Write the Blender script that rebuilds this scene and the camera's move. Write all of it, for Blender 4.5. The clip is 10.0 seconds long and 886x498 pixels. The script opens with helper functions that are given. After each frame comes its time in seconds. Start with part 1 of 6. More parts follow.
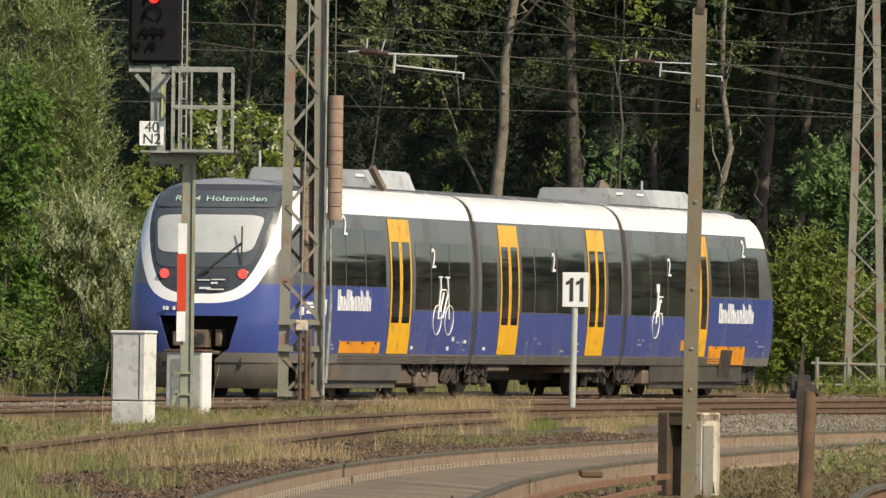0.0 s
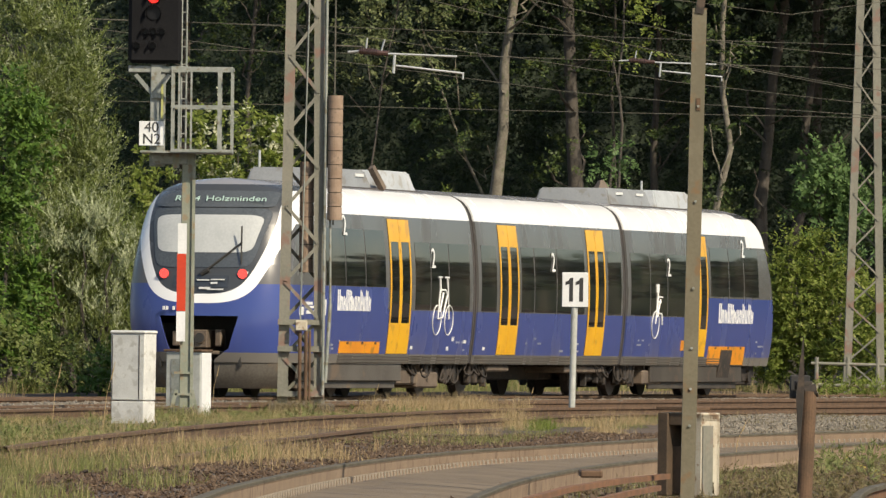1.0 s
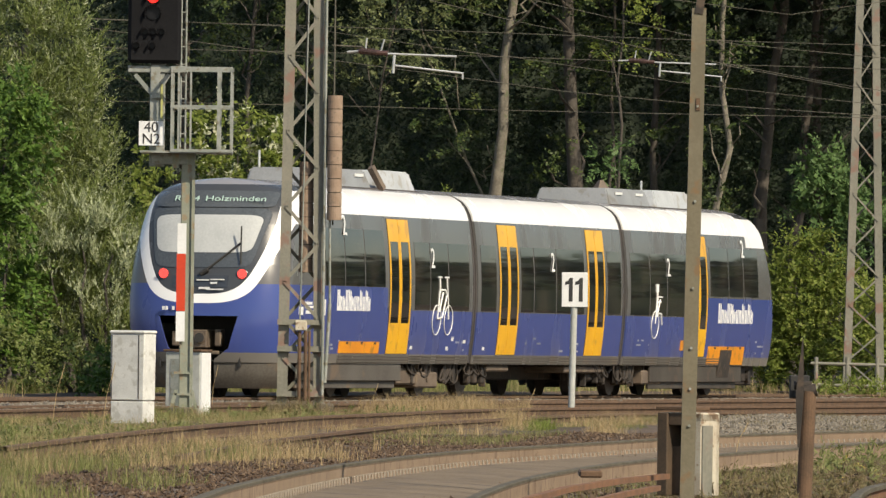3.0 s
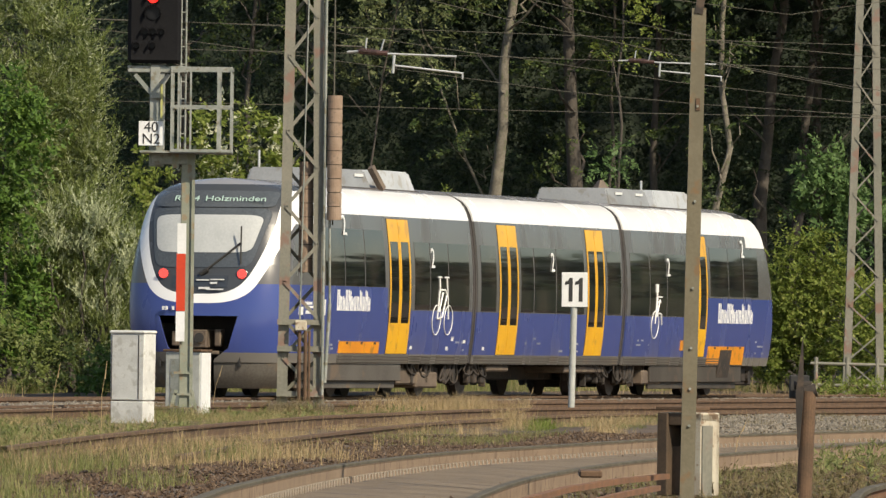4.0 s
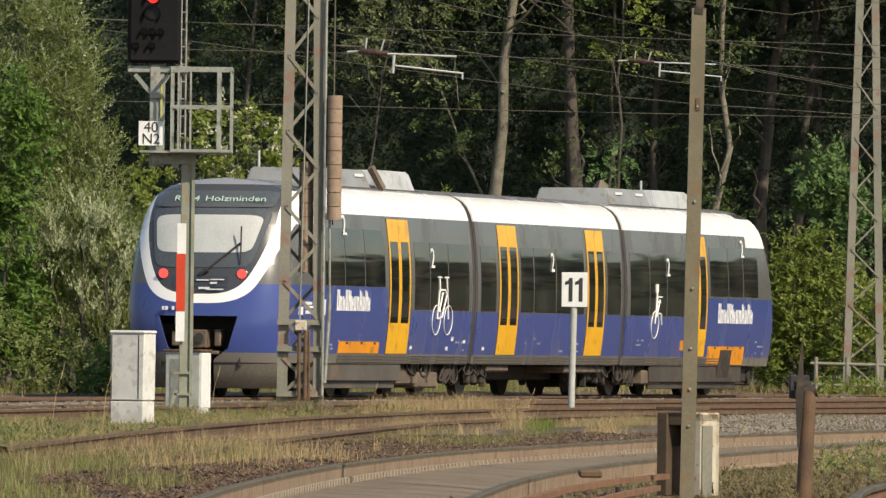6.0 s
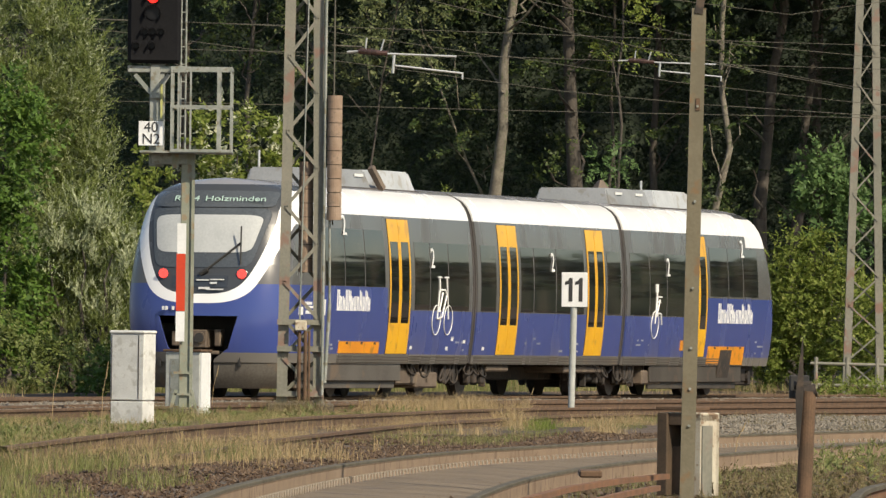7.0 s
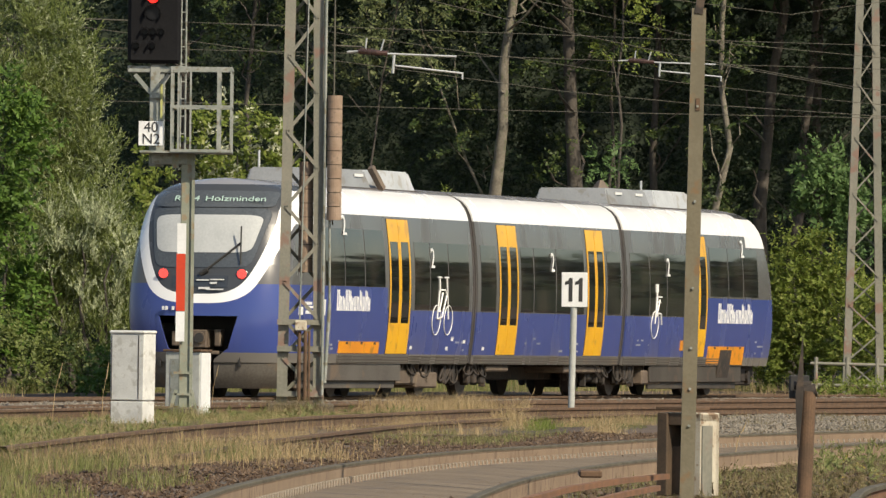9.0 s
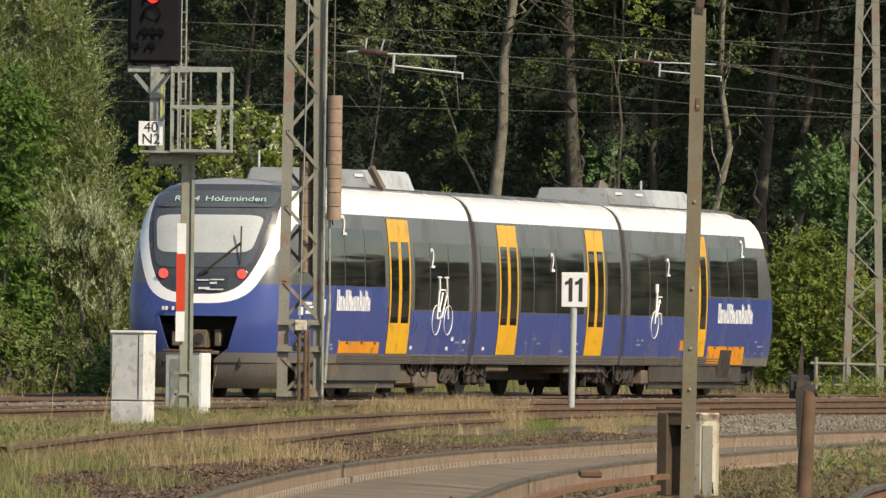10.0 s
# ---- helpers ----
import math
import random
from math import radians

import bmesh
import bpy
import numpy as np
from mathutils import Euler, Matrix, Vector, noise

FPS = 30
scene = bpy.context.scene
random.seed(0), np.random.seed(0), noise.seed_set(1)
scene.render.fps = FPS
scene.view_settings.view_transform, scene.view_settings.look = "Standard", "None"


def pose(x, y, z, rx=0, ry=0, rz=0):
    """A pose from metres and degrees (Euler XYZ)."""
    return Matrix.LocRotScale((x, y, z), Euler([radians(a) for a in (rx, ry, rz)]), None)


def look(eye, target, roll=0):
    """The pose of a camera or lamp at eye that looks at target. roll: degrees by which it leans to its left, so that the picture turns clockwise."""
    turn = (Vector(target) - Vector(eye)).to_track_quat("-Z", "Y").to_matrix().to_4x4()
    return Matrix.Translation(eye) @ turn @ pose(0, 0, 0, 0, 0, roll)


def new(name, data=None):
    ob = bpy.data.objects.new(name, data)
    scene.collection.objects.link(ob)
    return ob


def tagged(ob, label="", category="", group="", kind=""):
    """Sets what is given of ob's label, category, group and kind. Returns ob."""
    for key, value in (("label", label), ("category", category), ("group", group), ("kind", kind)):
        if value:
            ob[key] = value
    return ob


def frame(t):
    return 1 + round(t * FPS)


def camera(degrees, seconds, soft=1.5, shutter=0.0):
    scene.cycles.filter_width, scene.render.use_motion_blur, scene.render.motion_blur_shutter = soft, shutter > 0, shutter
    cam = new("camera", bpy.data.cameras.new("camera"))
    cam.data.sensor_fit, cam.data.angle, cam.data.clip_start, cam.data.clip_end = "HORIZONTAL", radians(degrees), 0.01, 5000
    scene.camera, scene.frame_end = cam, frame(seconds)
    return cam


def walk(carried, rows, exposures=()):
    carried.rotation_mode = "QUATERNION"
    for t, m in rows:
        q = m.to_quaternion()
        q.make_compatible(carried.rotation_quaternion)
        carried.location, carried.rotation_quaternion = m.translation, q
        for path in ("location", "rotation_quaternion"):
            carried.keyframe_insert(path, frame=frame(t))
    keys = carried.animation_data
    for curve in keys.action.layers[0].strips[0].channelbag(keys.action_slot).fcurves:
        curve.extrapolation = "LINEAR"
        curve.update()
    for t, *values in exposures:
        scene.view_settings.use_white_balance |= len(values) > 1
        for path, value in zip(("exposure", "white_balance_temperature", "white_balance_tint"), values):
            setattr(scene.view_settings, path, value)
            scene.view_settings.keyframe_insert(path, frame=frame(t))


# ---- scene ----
cam = camera(5.219, 10.0, soft=1.4)
walk(cam, [(0.0, look((0, 0, 0.9), (-0.0035, 100, 1.9174), 0.7)), (4.0, look((0, 0, 0.9), (0.0045, 100, 1.9174), 0.7)), (10.0, look((0, 0, 0.9), (0.0055, 100, 1.9178), 0.7))],
     exposures=[(0.0, 0.15, 7000, 9), (10.0, 0.15, 7000, 9)])

# ---- light ----
SUN_EL, SUN_AZ = radians(40), radians(138)  # azimuth clockwise from +y
world = bpy.data.worlds.new("sky")
scene.world = world
world.use_nodes = True
sky = world.node_tree.nodes.new("ShaderNodeTexSky")
sky.sky_type, sky.sun_disc, sky.sun_elevation, sky.sun_rotation = "NISHITA", False, SUN_EL, SUN_AZ
world.node_tree.links.new(sky.outputs[0], world.node_tree.nodes["Background"].inputs[0])
world.node_tree.nodes["Background"].inputs[1].default_value = 0.13
sun = new("sun", bpy.data.lights.new("sun", "SUN"))
sun.data.energy, sun.data.angle, sun.data.color = 4.7, radians(0.6), (1.0, 0.90, 0.75)
sun_to = Vector((math.cos(SUN_EL) * math.sin(SUN_AZ), math.cos(SUN_EL) * math.cos(SUN_AZ), math.sin(SUN_EL)))
sun.matrix_world = look(sun_to * 300, (0, 0, 0))


# ---- materials ----
class Net:
    """Short notation for shader nodes."""

    def __init__(self, name):
        self.mat = bpy.data.materials.new(name)
        self.mat.use_nodes = True
        self.t = self.mat.node_tree
        self.bsdf = self.t.nodes["Principled BSDF"]

    def put(self, sock, v):
        if isinstance(v, bpy.types.NodeSocket):
            self.t.links.new(v, sock)
        elif isinstance(v, tuple) and len(v) == 3 and sock.type == "RGBA":
            sock.default_value = (*v, 1)
        else:
            sock.default_value = v

    def m(self, op, a, b=0.0, c=0.0):
        n = self.t.nodes.new("ShaderNodeMath")
        n.operation = op
        for i, v in enumerate((a, b, c)):
            self.put(n.inputs[i], v)
        return n.outputs[0]

    def mix(self, fac, a, b):
        n = self.t.nodes.new("ShaderNodeMix")
        n.data_type = "RGBA"
        self.put(n.inputs[0], fac), self.put(n.inputs[6], a), self.put(n.inputs[7], b)
        return n.outputs[2]

    def coords(self):
        return self.t.nodes.new("ShaderNodeTexCoord").outputs["Object"]

    def noise(self, scale, detail=4.0, vec=None, stretch=None):
        n = self.t.nodes.new("ShaderNodeTexNoise")
        n.inputs["Scale"].default_value, n.inputs["Detail"].default_value = scale, detail
        v = vec or self.coords()
        if stretch:
            p = self.t.nodes.new("ShaderNodeMapping")
            p.inputs["Scale"].default_value = stretch
            self.t.links.new(v, p.inputs[0])
            v = p.outputs[0]
        self.t.links.new(v, n.inputs["Vector"])
        return n.outputs[0]

    def step(self, v, a, b):
        n = self.t.nodes.new("ShaderNodeMapRange")
        n.interpolation_type = "SMOOTHSTEP"
        self.put(n.inputs[0], v)
        n.inputs[1].default_value, n.inputs[2].default_value = a, b
        return n.outputs[0]

    def bump(self, height, strength, dist=0.01):
        n = self.t.nodes.new("ShaderNodeBump")
        n.inputs["Strength"].default_value, n.inputs["Distance"].default_value = strength, dist
        self.t.links.new(height, n.inputs["Height"])
        self.t.links.new(n.outputs[0], self.bsdf.inputs["Normal"])

    def done(self, color, rough=0.5, metal=0.0, spec=None):
        self.put(self.bsdf.inputs["Base Color"], color)
        self.put(self.bsdf.inputs["Roughness"], rough)
        self.bsdf.inputs["Metallic"].default_value = metal
        if spec is not None:
            self.bsdf.inputs["Specular IOR Level"].default_value = spec
        return self.mat


def surf(name, c1, c2, rough=0.6, metal=0.0, big=1.5, fine=25.0, bump=0.3, dist=0.004, c3=None, spec=None):
    """Two colours mottled at a large and a small scale, with fine relief, and spots of a third colour."""
    n = Net(name)
    a, b = n.noise(big, 5), n.noise(fine, 3)
    v = n.step(n.m("ADD", n.m("MULTIPLY", a, 0.65), n.m("MULTIPLY", b, 0.35)), 0.38, 0.62)
    col = n.mix(v, c1, c2)
    if c3:
        col = n.mix(n.step(n.noise(big * 2.3, 6), 0.56, 0.66), col, c3)
    n.bump(b, bump, dist)
    return n.done(col, n.m("ADD", rough - 0.08, n.m("MULTIPLY", a, 0.16)), metal, spec)


def leafy(name, c1, c2, c3, trans=0.25):
    """Leaf colour that differs leaf by leaf, with light passing through."""
    n = Net(name)
    g = n.t.nodes.new("ShaderNodeNewGeometry")
    r = g.outputs["Random Per Island"]
    col = n.mix(n.step(r, 0.0, 0.7), c1, c2)
    col = n.mix(n.step(r, 0.72, 1.0), col, c3)
    col = n.mix(n.step(n.noise(0.7, 3), 0.35, 0.7), col, n.mix(0.5, col, c1))
    mat = n.done(col, 0.55, 0.0, 0.3)
    tr = n.t.nodes.new("ShaderNodeBsdfTranslucent")
    n.put(tr.inputs[0], col)
    mx = n.t.nodes.new("ShaderNodeMixShader")
    mx.inputs[0].default_value = trans
    n.t.links.new(n.bsdf.outputs[0], mx.inputs[1])
    n.t.links.new(tr.outputs[0], mx.inputs[2])
    n.t.links.new(mx.outputs[0], n.t.nodes["Material Output"].inputs[0])
    return mat


def glow(name, color, strength):
    n = Net(name)
    n.bsdf.inputs["Emission Color"].default_value = (*color, 1)
    n.bsdf.inputs["Emission Strength"].default_value = strength
    return n.done(color, 0.3)


BLUE, BAND, WHITE, ROOF = (0.044, 0.068, 0.235), (0.10, 0.099, 0.097), (0.80, 0.80, 0.79), (0.24, 0.24, 0.25)


def livery():
    """Paint of the railcar in its own space: x along, y across, z up from the rail."""
    n = Net("livery_paint")
    sep = n.t.nodes.new("ShaderNodeSeparateXYZ")
    n.t.links.new(n.coords(), sep.inputs[0])
    x, y, z = sep.outputs
    e = n.m("SUBTRACT", 17.45, n.m("ABSOLUTE", n.m("SUBTRACT", x, 16.95)))
    aw = n.m("ABSOLUTE", y)
    ends = n.m("LESS_THAN", e, 6.6)
    top = n.m("ADD", 1.56, n.m("MULTIPLY", ends, 0.40))
    col = n.mix(n.m("LESS_THAN", z, top), BAND, BLUE)
    col = n.mix(n.m("GREATER_THAN", z, 3.24), col, WHITE)
    # pale ring round the cab front, black mask inside it
    widen = n.step(z, 1.95, 3.15)
    a = n.m("ADD", 0.93, n.m("MULTIPLY", widen, 0.23))
    below = n.m("MAXIMUM", n.m("SUBTRACT", 2.75, z), 0.0)

    def ring(sc_a, sc_b):
        q = n.m("ADD", n.m("POWER", n.m("DIVIDE", aw, n.m("MULTIPLY", a, sc_a)), 3.2), n.m("POWER", n.m("DIVIDE", below, sc_b), 3.2))
        return n.m("LESS_THAN", q, 1.0)

    front = n.m("LESS_THAN", e, 2.7)
    col = n.mix(n.m("MULTIPLY", ring(1.21, 1.13), front), col, WHITE)
    col = n.mix(n.m("MULTIPLY", ring(1.0, 0.97), front), col, (0.05, 0.054, 0.058))
    col = n.mix(n.m("GREATER_THAN", z, 3.70), col, ROOF)
    col = n.mix(n.m("LESS_THAN", z, 0.77), col, (0.16, 0.15, 0.135))
    dirt = n.step(n.noise(1.1, 6, stretch=(1, 1, 0.35)), 0.45, 0.75)
    low = n.m("ADD", 0.08, n.m("MULTIPLY", n.step(z, 1.4, 0.7), 0.30))
    col = n.mix(n.m("MULTIPLY", dirt, low), col, (0.16, 0.14, 0.12))
    n.bump(n.noise(0.9, 2, stretch=(1, 1, 0.2)), 0.05, 0.02)
    return n.done(col, n.m("ADD", 0.2, n.m("MULTIPLY", dirt, 0.2)))


M_LIVERY = livery()
def dark_glass():
    """Tinted glass of the side windows: nearly black, with a clear mirror-like gloss and slight waviness."""
    n = Net("tinted_window_glass")
    n.bump(n.noise(0.8, 2, stretch=(1, 1, 0.3)), 0.04, 0.01)
    return n.done(n.mix(n.step(n.noise(1.2, 5), 0.4, 0.7), (0.010, 0.011, 0.012), (0.035, 0.030, 0.026)), 0.03, 0.0, 1.0)


M_GLASS = dark_glass()
M_MASK = surf("black_glossy_panel", (0.03, 0.034, 0.038), (0.045, 0.05, 0.053), 0.15, bump=0.02, spec=0.9)
# base greyed to stand in for reflected sky and the paler interior
M_SCREEN = surf("tinted_glass_painted_sky", (0.060, 0.068, 0.072), (0.085, 0.094, 0.098), 0.12, big=0.7, bump=0.02, spec=0.9)
M_BLIND = surf("pale_sun_blind", (0.37, 0.385, 0.38), (0.44, 0.455, 0.445), 0.5, bump=0.05)
M_YELLOW = surf("yellow_door_paint", (0.78, 0.42, 0.02), (0.70, 0.36, 0.02), 0.3, bump=0.03, c3=(0.55, 0.28, 0.03))
M_ORANGE = surf("orange_panel_paint", (0.78, 0.30, 0.015), (0.65, 0.24, 0.02), 0.35, bump=0.03, c3=(0.4, 0.18, 0.03))
M_RUBBER = surf("black_rubber", (0.02, 0.02, 0.02), (0.035, 0.033, 0.03), 0.75, fine=40)
M_BELLOWS = surf("grey_bellows_fabric", (0.045, 0.042, 0.04), (0.07, 0.06, 0.055), 0.8, fine=30)
M_SKIRT = surf("dusty_grey_skirt", (0.105, 0.095, 0.08), (0.07, 0.06, 0.05), 0.55, big=0.8, c3=(0.13, 0.095, 0.065))
M_SKIRTDARK = surf("brown_dusted_skirt", (0.065, 0.055, 0.043), (0.045, 0.037, 0.029), 0.6, big=1.2, c3=(0.085, 0.06, 0.042))
M_UNDER = surf("brown_dust_underframe", (0.019, 0.016, 0.013), (0.044, 0.033, 0.025), 0.8, big=3, c3=(0.075, 0.053, 0.036))
M_DUSTBOX = surf("dusty_equipment_box", (0.16, 0.12, 0.085), (0.10, 0.075, 0.055), 0.7, big=3)
M_ROOFBOX = surf("light_grey_roof_unit", (0.48, 0.50, 0.51), (0.40, 0.42, 0.43), 0.45, c3=(0.33, 0.32, 0.29))
M_ROOFSIDE = surf("mid_grey_roof_unit", (0.27, 0.28, 0.285), (0.22, 0.23, 0.235), 0.45, c3=(0.20, 0.19, 0.17))
M_MARK = surf("white_marking_film", (0.78, 0.78, 0.76), (0.70, 0.70, 0.68), 0.4, bump=0.02)
M_MARKGREY = surf("worn_grey_lettering", (0.30, 0.31, 0.36), (0.22, 0.24, 0.32), 0.4, bump=0.02)
M_AMBER = glow("display_dots", (0.38, 0.52, 0.45), 0.05)
M_TAIL = glow("red_tail_light", (1.0, 0.09, 0.08), 0.55)
M_YELLOWGREEN_PAINT = surf("yellow_green_duct", (0.45, 0.45, 0.15), (0.38, 0.38, 0.14), 0.5)
M_REDLAMP = glow("red_signal_light", (1.0, 0.02, 0.015), 1.0)
M_STEELW = surf("worn_wheel_steel", (0.06, 0.05, 0.045), (0.12, 0.10, 0.09), 0.5, 0.6)
M_SIGBLACK = surf("matt_black_signal_paint", (0.006, 0.006, 0.007), (0.011, 0.011, 0.012), 0.75, spec=0.15)
M_LENS = surf("dark_unlit_lens", (0.006, 0.006, 0.007), (0.010, 0.010, 0.011), 0.35, bump=0.02, spec=0.25)
M_GALV = surf("grey_green_galvanised_steel", (0.22, 0.24, 0.21), (0.30, 0.31, 0.28), 0.55, 0.2, big=4, c3=(0.20, 0.18, 0.13))
M_GREENPOST = surf("faded_green_grey_paint", (0.19, 0.21, 0.16), (0.25, 0.26, 0.20), 0.6, big=3, c3=(0.24, 0.19, 0.12))
M_MAST = surf("weathered_mast_steel", (0.165, 0.165, 0.130), (0.225, 0.212, 0.170), 0.7, 0.1, big=1.3, c3=(0.215, 0.138, 0.105))
M_RAILSIDE = surf("dusty_rail_flank", (0.205, 0.142, 0.09), (0.26, 0.185, 0.12), 0.85, big=2, fine=60, bump=0.4, c3=(0.16, 0.105, 0.066))
M_RUST = surf("brown_rust", (0.08, 0.048, 0.027), (0.13, 0.076, 0.043), 0.85, big=6, fine=60, bump=0.5)
M_RUSTLIT = surf("orange_rust", (0.21, 0.098, 0.045), (0.14, 0.075, 0.042), 0.85, big=5, fine=60, bump=0.5)
M_RAILHEAD = surf("dull_rail_head", (0.115, 0.10, 0.068), (0.08, 0.068, 0.046), 0.7, 0.0, big=3, fine=60, spec=0.25)
M_WEIGHT = surf("weathered_concrete_weight", (0.30, 0.22, 0.16), (0.24, 0.17, 0.12), 0.9, big=5, fine=60, c3=(0.20, 0.15, 0.11))
M_BOXWHITE = surf("weathered_white_concrete", (0.62, 0.62, 0.58), (0.50, 0.50, 0.47), 0.8, big=4, fine=50, bump=0.4, c3=(0.44, 0.43, 0.385))
M_BOXGREY = surf("grey_cabinet_paint", (0.42, 0.43, 0.40), (0.34, 0.35, 0.32), 0.6, big=4)
M_BOXBEIGE = surf("stained_beige_cabinet", (0.50, 0.46, 0.36), (0.42, 0.36, 0.27), 0.8, big=6, fine=60, c3=(0.24, 0.17, 0.11))
# brown stain and the shade of the cabinet's front, both in the colour
M_BOXBROWN = surf("brown_stain_and_shade_board", (0.085, 0.056, 0.033), (0.055, 0.038, 0.024), 0.85, big=5, fine=50)
M_BROWNPOST = surf("brown_grey_post_paint", (0.122, 0.106, 0.066), (0.157, 0.136, 0.088), 0.7, big=2.5, fine=50, c3=(0.17, 0.105, 0.05))
M_RED = surf("red_enamel", (0.55, 0.05, 0.015), (0.48, 0.04, 0.015), 0.4, bump=0.05)
M_PLATE = surf("white_enamel_plate", (0.72, 0.73, 0.72), (0.62, 0.63, 0.62), 0.4, bump=0.05)
M_INK = surf("black_sign_lettering", (0.02, 0.02, 0.02), (0.03, 0.03, 0.03), 0.5)
M_INSUL = surf("brown_porcelain", (0.05, 0.028, 0.022), (0.09, 0.05, 0.04), 0.25)
M_ALU = surf("bright_aluminium_tube", (0.55, 0.56, 0.55), (0.45, 0.46, 0.45), 0.4, 0.5)
M_WIRE = surf("dull_copper_wire", (0.075, 0.072, 0.055), (0.11, 0.10, 0.075), 0.7, 0.1)
M_SOIL = surf("dry_brown_soil", (0.065, 0.045, 0.031), (0.115, 0.083, 0.057), 0.95, big=0.5, fine=14, bump=0.9, dist=0.04, c3=(0.075, 0.062, 0.042))
M_FILL = surf("grey_brown_track_fill", (0.142, 0.106, 0.068), (0.19, 0.145, 0.095), 0.95, big=0.9, fine=26, bump=0.8, dist=0.02, c3=(0.10, 0.078, 0.058))
M_SLEEPER = surf("grey_sleeper", (0.12, 0.098, 0.076), (0.085, 0.068, 0.052), 0.9, big=4, fine=40)
M_CLIP = surf("pale_dusty_rail_clip", (0.30, 0.26, 0.205), (0.21, 0.175, 0.135), 0.7, big=6)
M_BALLAST = leafy("grey_ballast_stone", (0.12, 0.105, 0.08), (0.24, 0.21, 0.165), (0.16, 0.12, 0.08), 0.0)
M_CLOD = leafy("brown_clod", (0.056, 0.034, 0.019), (0.104, 0.067, 0.039), (0.155, 0.103, 0.06), 0.0)
M_DRY = leafy("dry_grass", (0.34, 0.245, 0.125), (0.50, 0.375, 0.205), (0.25, 0.22, 0.10), 0.3)
M_GRASS = leafy("green_grass", (0.14, 0.165, 0.048), (0.24, 0.235, 0.085), (0.40, 0.33, 0.16), 0.3)
M_WEED = leafy("brownish_weeds", (0.135, 0.112, 0.05), (0.20, 0.162, 0.078), (0.28, 0.22, 0.115), 0.3)
M_HERB = leafy("leafy_weed_green", (0.13, 0.155, 0.05), (0.21, 0.23, 0.08), (0.30, 0.28, 0.13), 0.32)
M_FLOWER = leafy("yellow_weed_flower", (0.42, 0.33, 0.05), (0.50, 0.40, 0.07), (0.38, 0.36, 0.10), 0.2)
M_BARK = surf("grey_brown_bark", (0.11, 0.098, 0.075), (0.20, 0.178, 0.138), 0.9, big=3, fine=20, bump=0.8, dist=0.02, c3=(0.10, 0.11, 0.06))
M_DARKBARK = surf("dark_bark", (0.052, 0.045, 0.036), (0.083, 0.071, 0.058), 0.9, big=3, fine=20, bump=0.8, dist=0.02)
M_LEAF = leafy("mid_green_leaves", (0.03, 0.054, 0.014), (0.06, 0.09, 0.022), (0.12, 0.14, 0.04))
# darker copy of the leaf green, with the wood's shade in its colour
M_LEAFDARK = leafy("shade_dark_green_leaves", (0.024, 0.042, 0.019), (0.036, 0.058, 0.024), (0.055, 0.083, 0.030), 0.2)
M_WILLOW = leafy("silvery_willow_leaves", (0.13, 0.17, 0.042), (0.215, 0.26, 0.077), (0.32, 0.365, 0.165), 0.40)
M_ASH = leafy("pale_ash_leaves", (0.085, 0.11, 0.04), (0.14, 0.165, 0.065), (0.22, 0.235, 0.11), 0.3)
M_SPRAY = leafy("soft_green_leaves", (0.075, 0.14, 0.045), (0.12, 0.20, 0.065), (0.17, 0.25, 0.095), 0.35)
M_BRIGHT = leafy("bright_green_leaves", (0.06, 0.12, 0.02), (0.10, 0.18, 0.03), (0.16, 0.24, 0.05))
M_YELLOWGREEN = leafy("yellow_green_leaves", (0.12, 0.17, 0.03), (0.20, 0.25, 0.05), (0.30, 0.32, 0.09), 0.42)
M_PLUME = leafy("pale_willow_leaf_tips", (0.30, 0.34, 0.18), (0.40, 0.44, 0.26), (0.50, 0.53, 0.36))
M_BLOSSOM = leafy("pale_blossom", (0.45, 0.46, 0.30), (0.55, 0.56, 0.40), (0.36, 0.40, 0.22))
# flat dark colour that stands in for shade deep in the wood
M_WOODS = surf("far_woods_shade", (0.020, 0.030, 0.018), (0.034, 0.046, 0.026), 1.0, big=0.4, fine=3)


# ---- building helpers ----
def mesh_of(name, bm):
    me = bpy.data.meshes.new(name)
    bm.to_mesh(me)
    bm.free()
    return me


def smooth(ob, angle=40):
    for p in ob.data.polygons:
        p.use_smooth = True
    ob.data.set_sharp_from_angle(angle=radians(angle))
    return ob


def part(name, bm, material, parent=None, label="", m=None):
    me = mesh_of(name, bm)
    me.materials.append(material)
    ob = new(name, me)
    if m is not None:
        ob.matrix_basis = m
    if parent:
        ob.parent = parent
    if label:
        tagged(ob, label)
    return ob


def thing(name, m, label, category, group="", kind=""):
    return_ob = new(name)
    return_ob.matrix_basis = m
    return_ob.empty_display_size = 0.2
    return tagged(return_ob, label, category, group, kind)


def box(bm, c, size, bevel=0.0, m=None):
    r = bmesh.ops.create_cube(bm, size=1.0)["verts"]
    t = Matrix.Translation(c) @ Matrix.Diagonal((*size, 1))
    bmesh.ops.transform(bm, matrix=(m @ t) if m is not None else t, verts=r)
    if bevel:
        es = list({e for v in r for e in v.link_edges})
        bmesh.ops.bevel(bm, geom=es, offset=bevel, segments=1, affect="EDGES")
    return bm


def boxes(*items, bevel=0.0):
    bm = bmesh.new()
    for c, s in items:
        box(bm, c, s, bevel)
    return bm


def bar(bm, a, b, r, r2=None, seg=8):
    """A round bar from a to b."""
    a, b = Vector(a), Vector(b)
    d = b - a
    mt = Matrix.Translation((a + b) / 2) @ d.to_track_quat("Z", "Y").to_matrix().to_4x4()
    bmesh.ops.create_cone(bm, cap_ends=True, segments=seg, radius1=r, radius2=r if r2 is None else r2, depth=d.length, matrix=mt)
    return bm


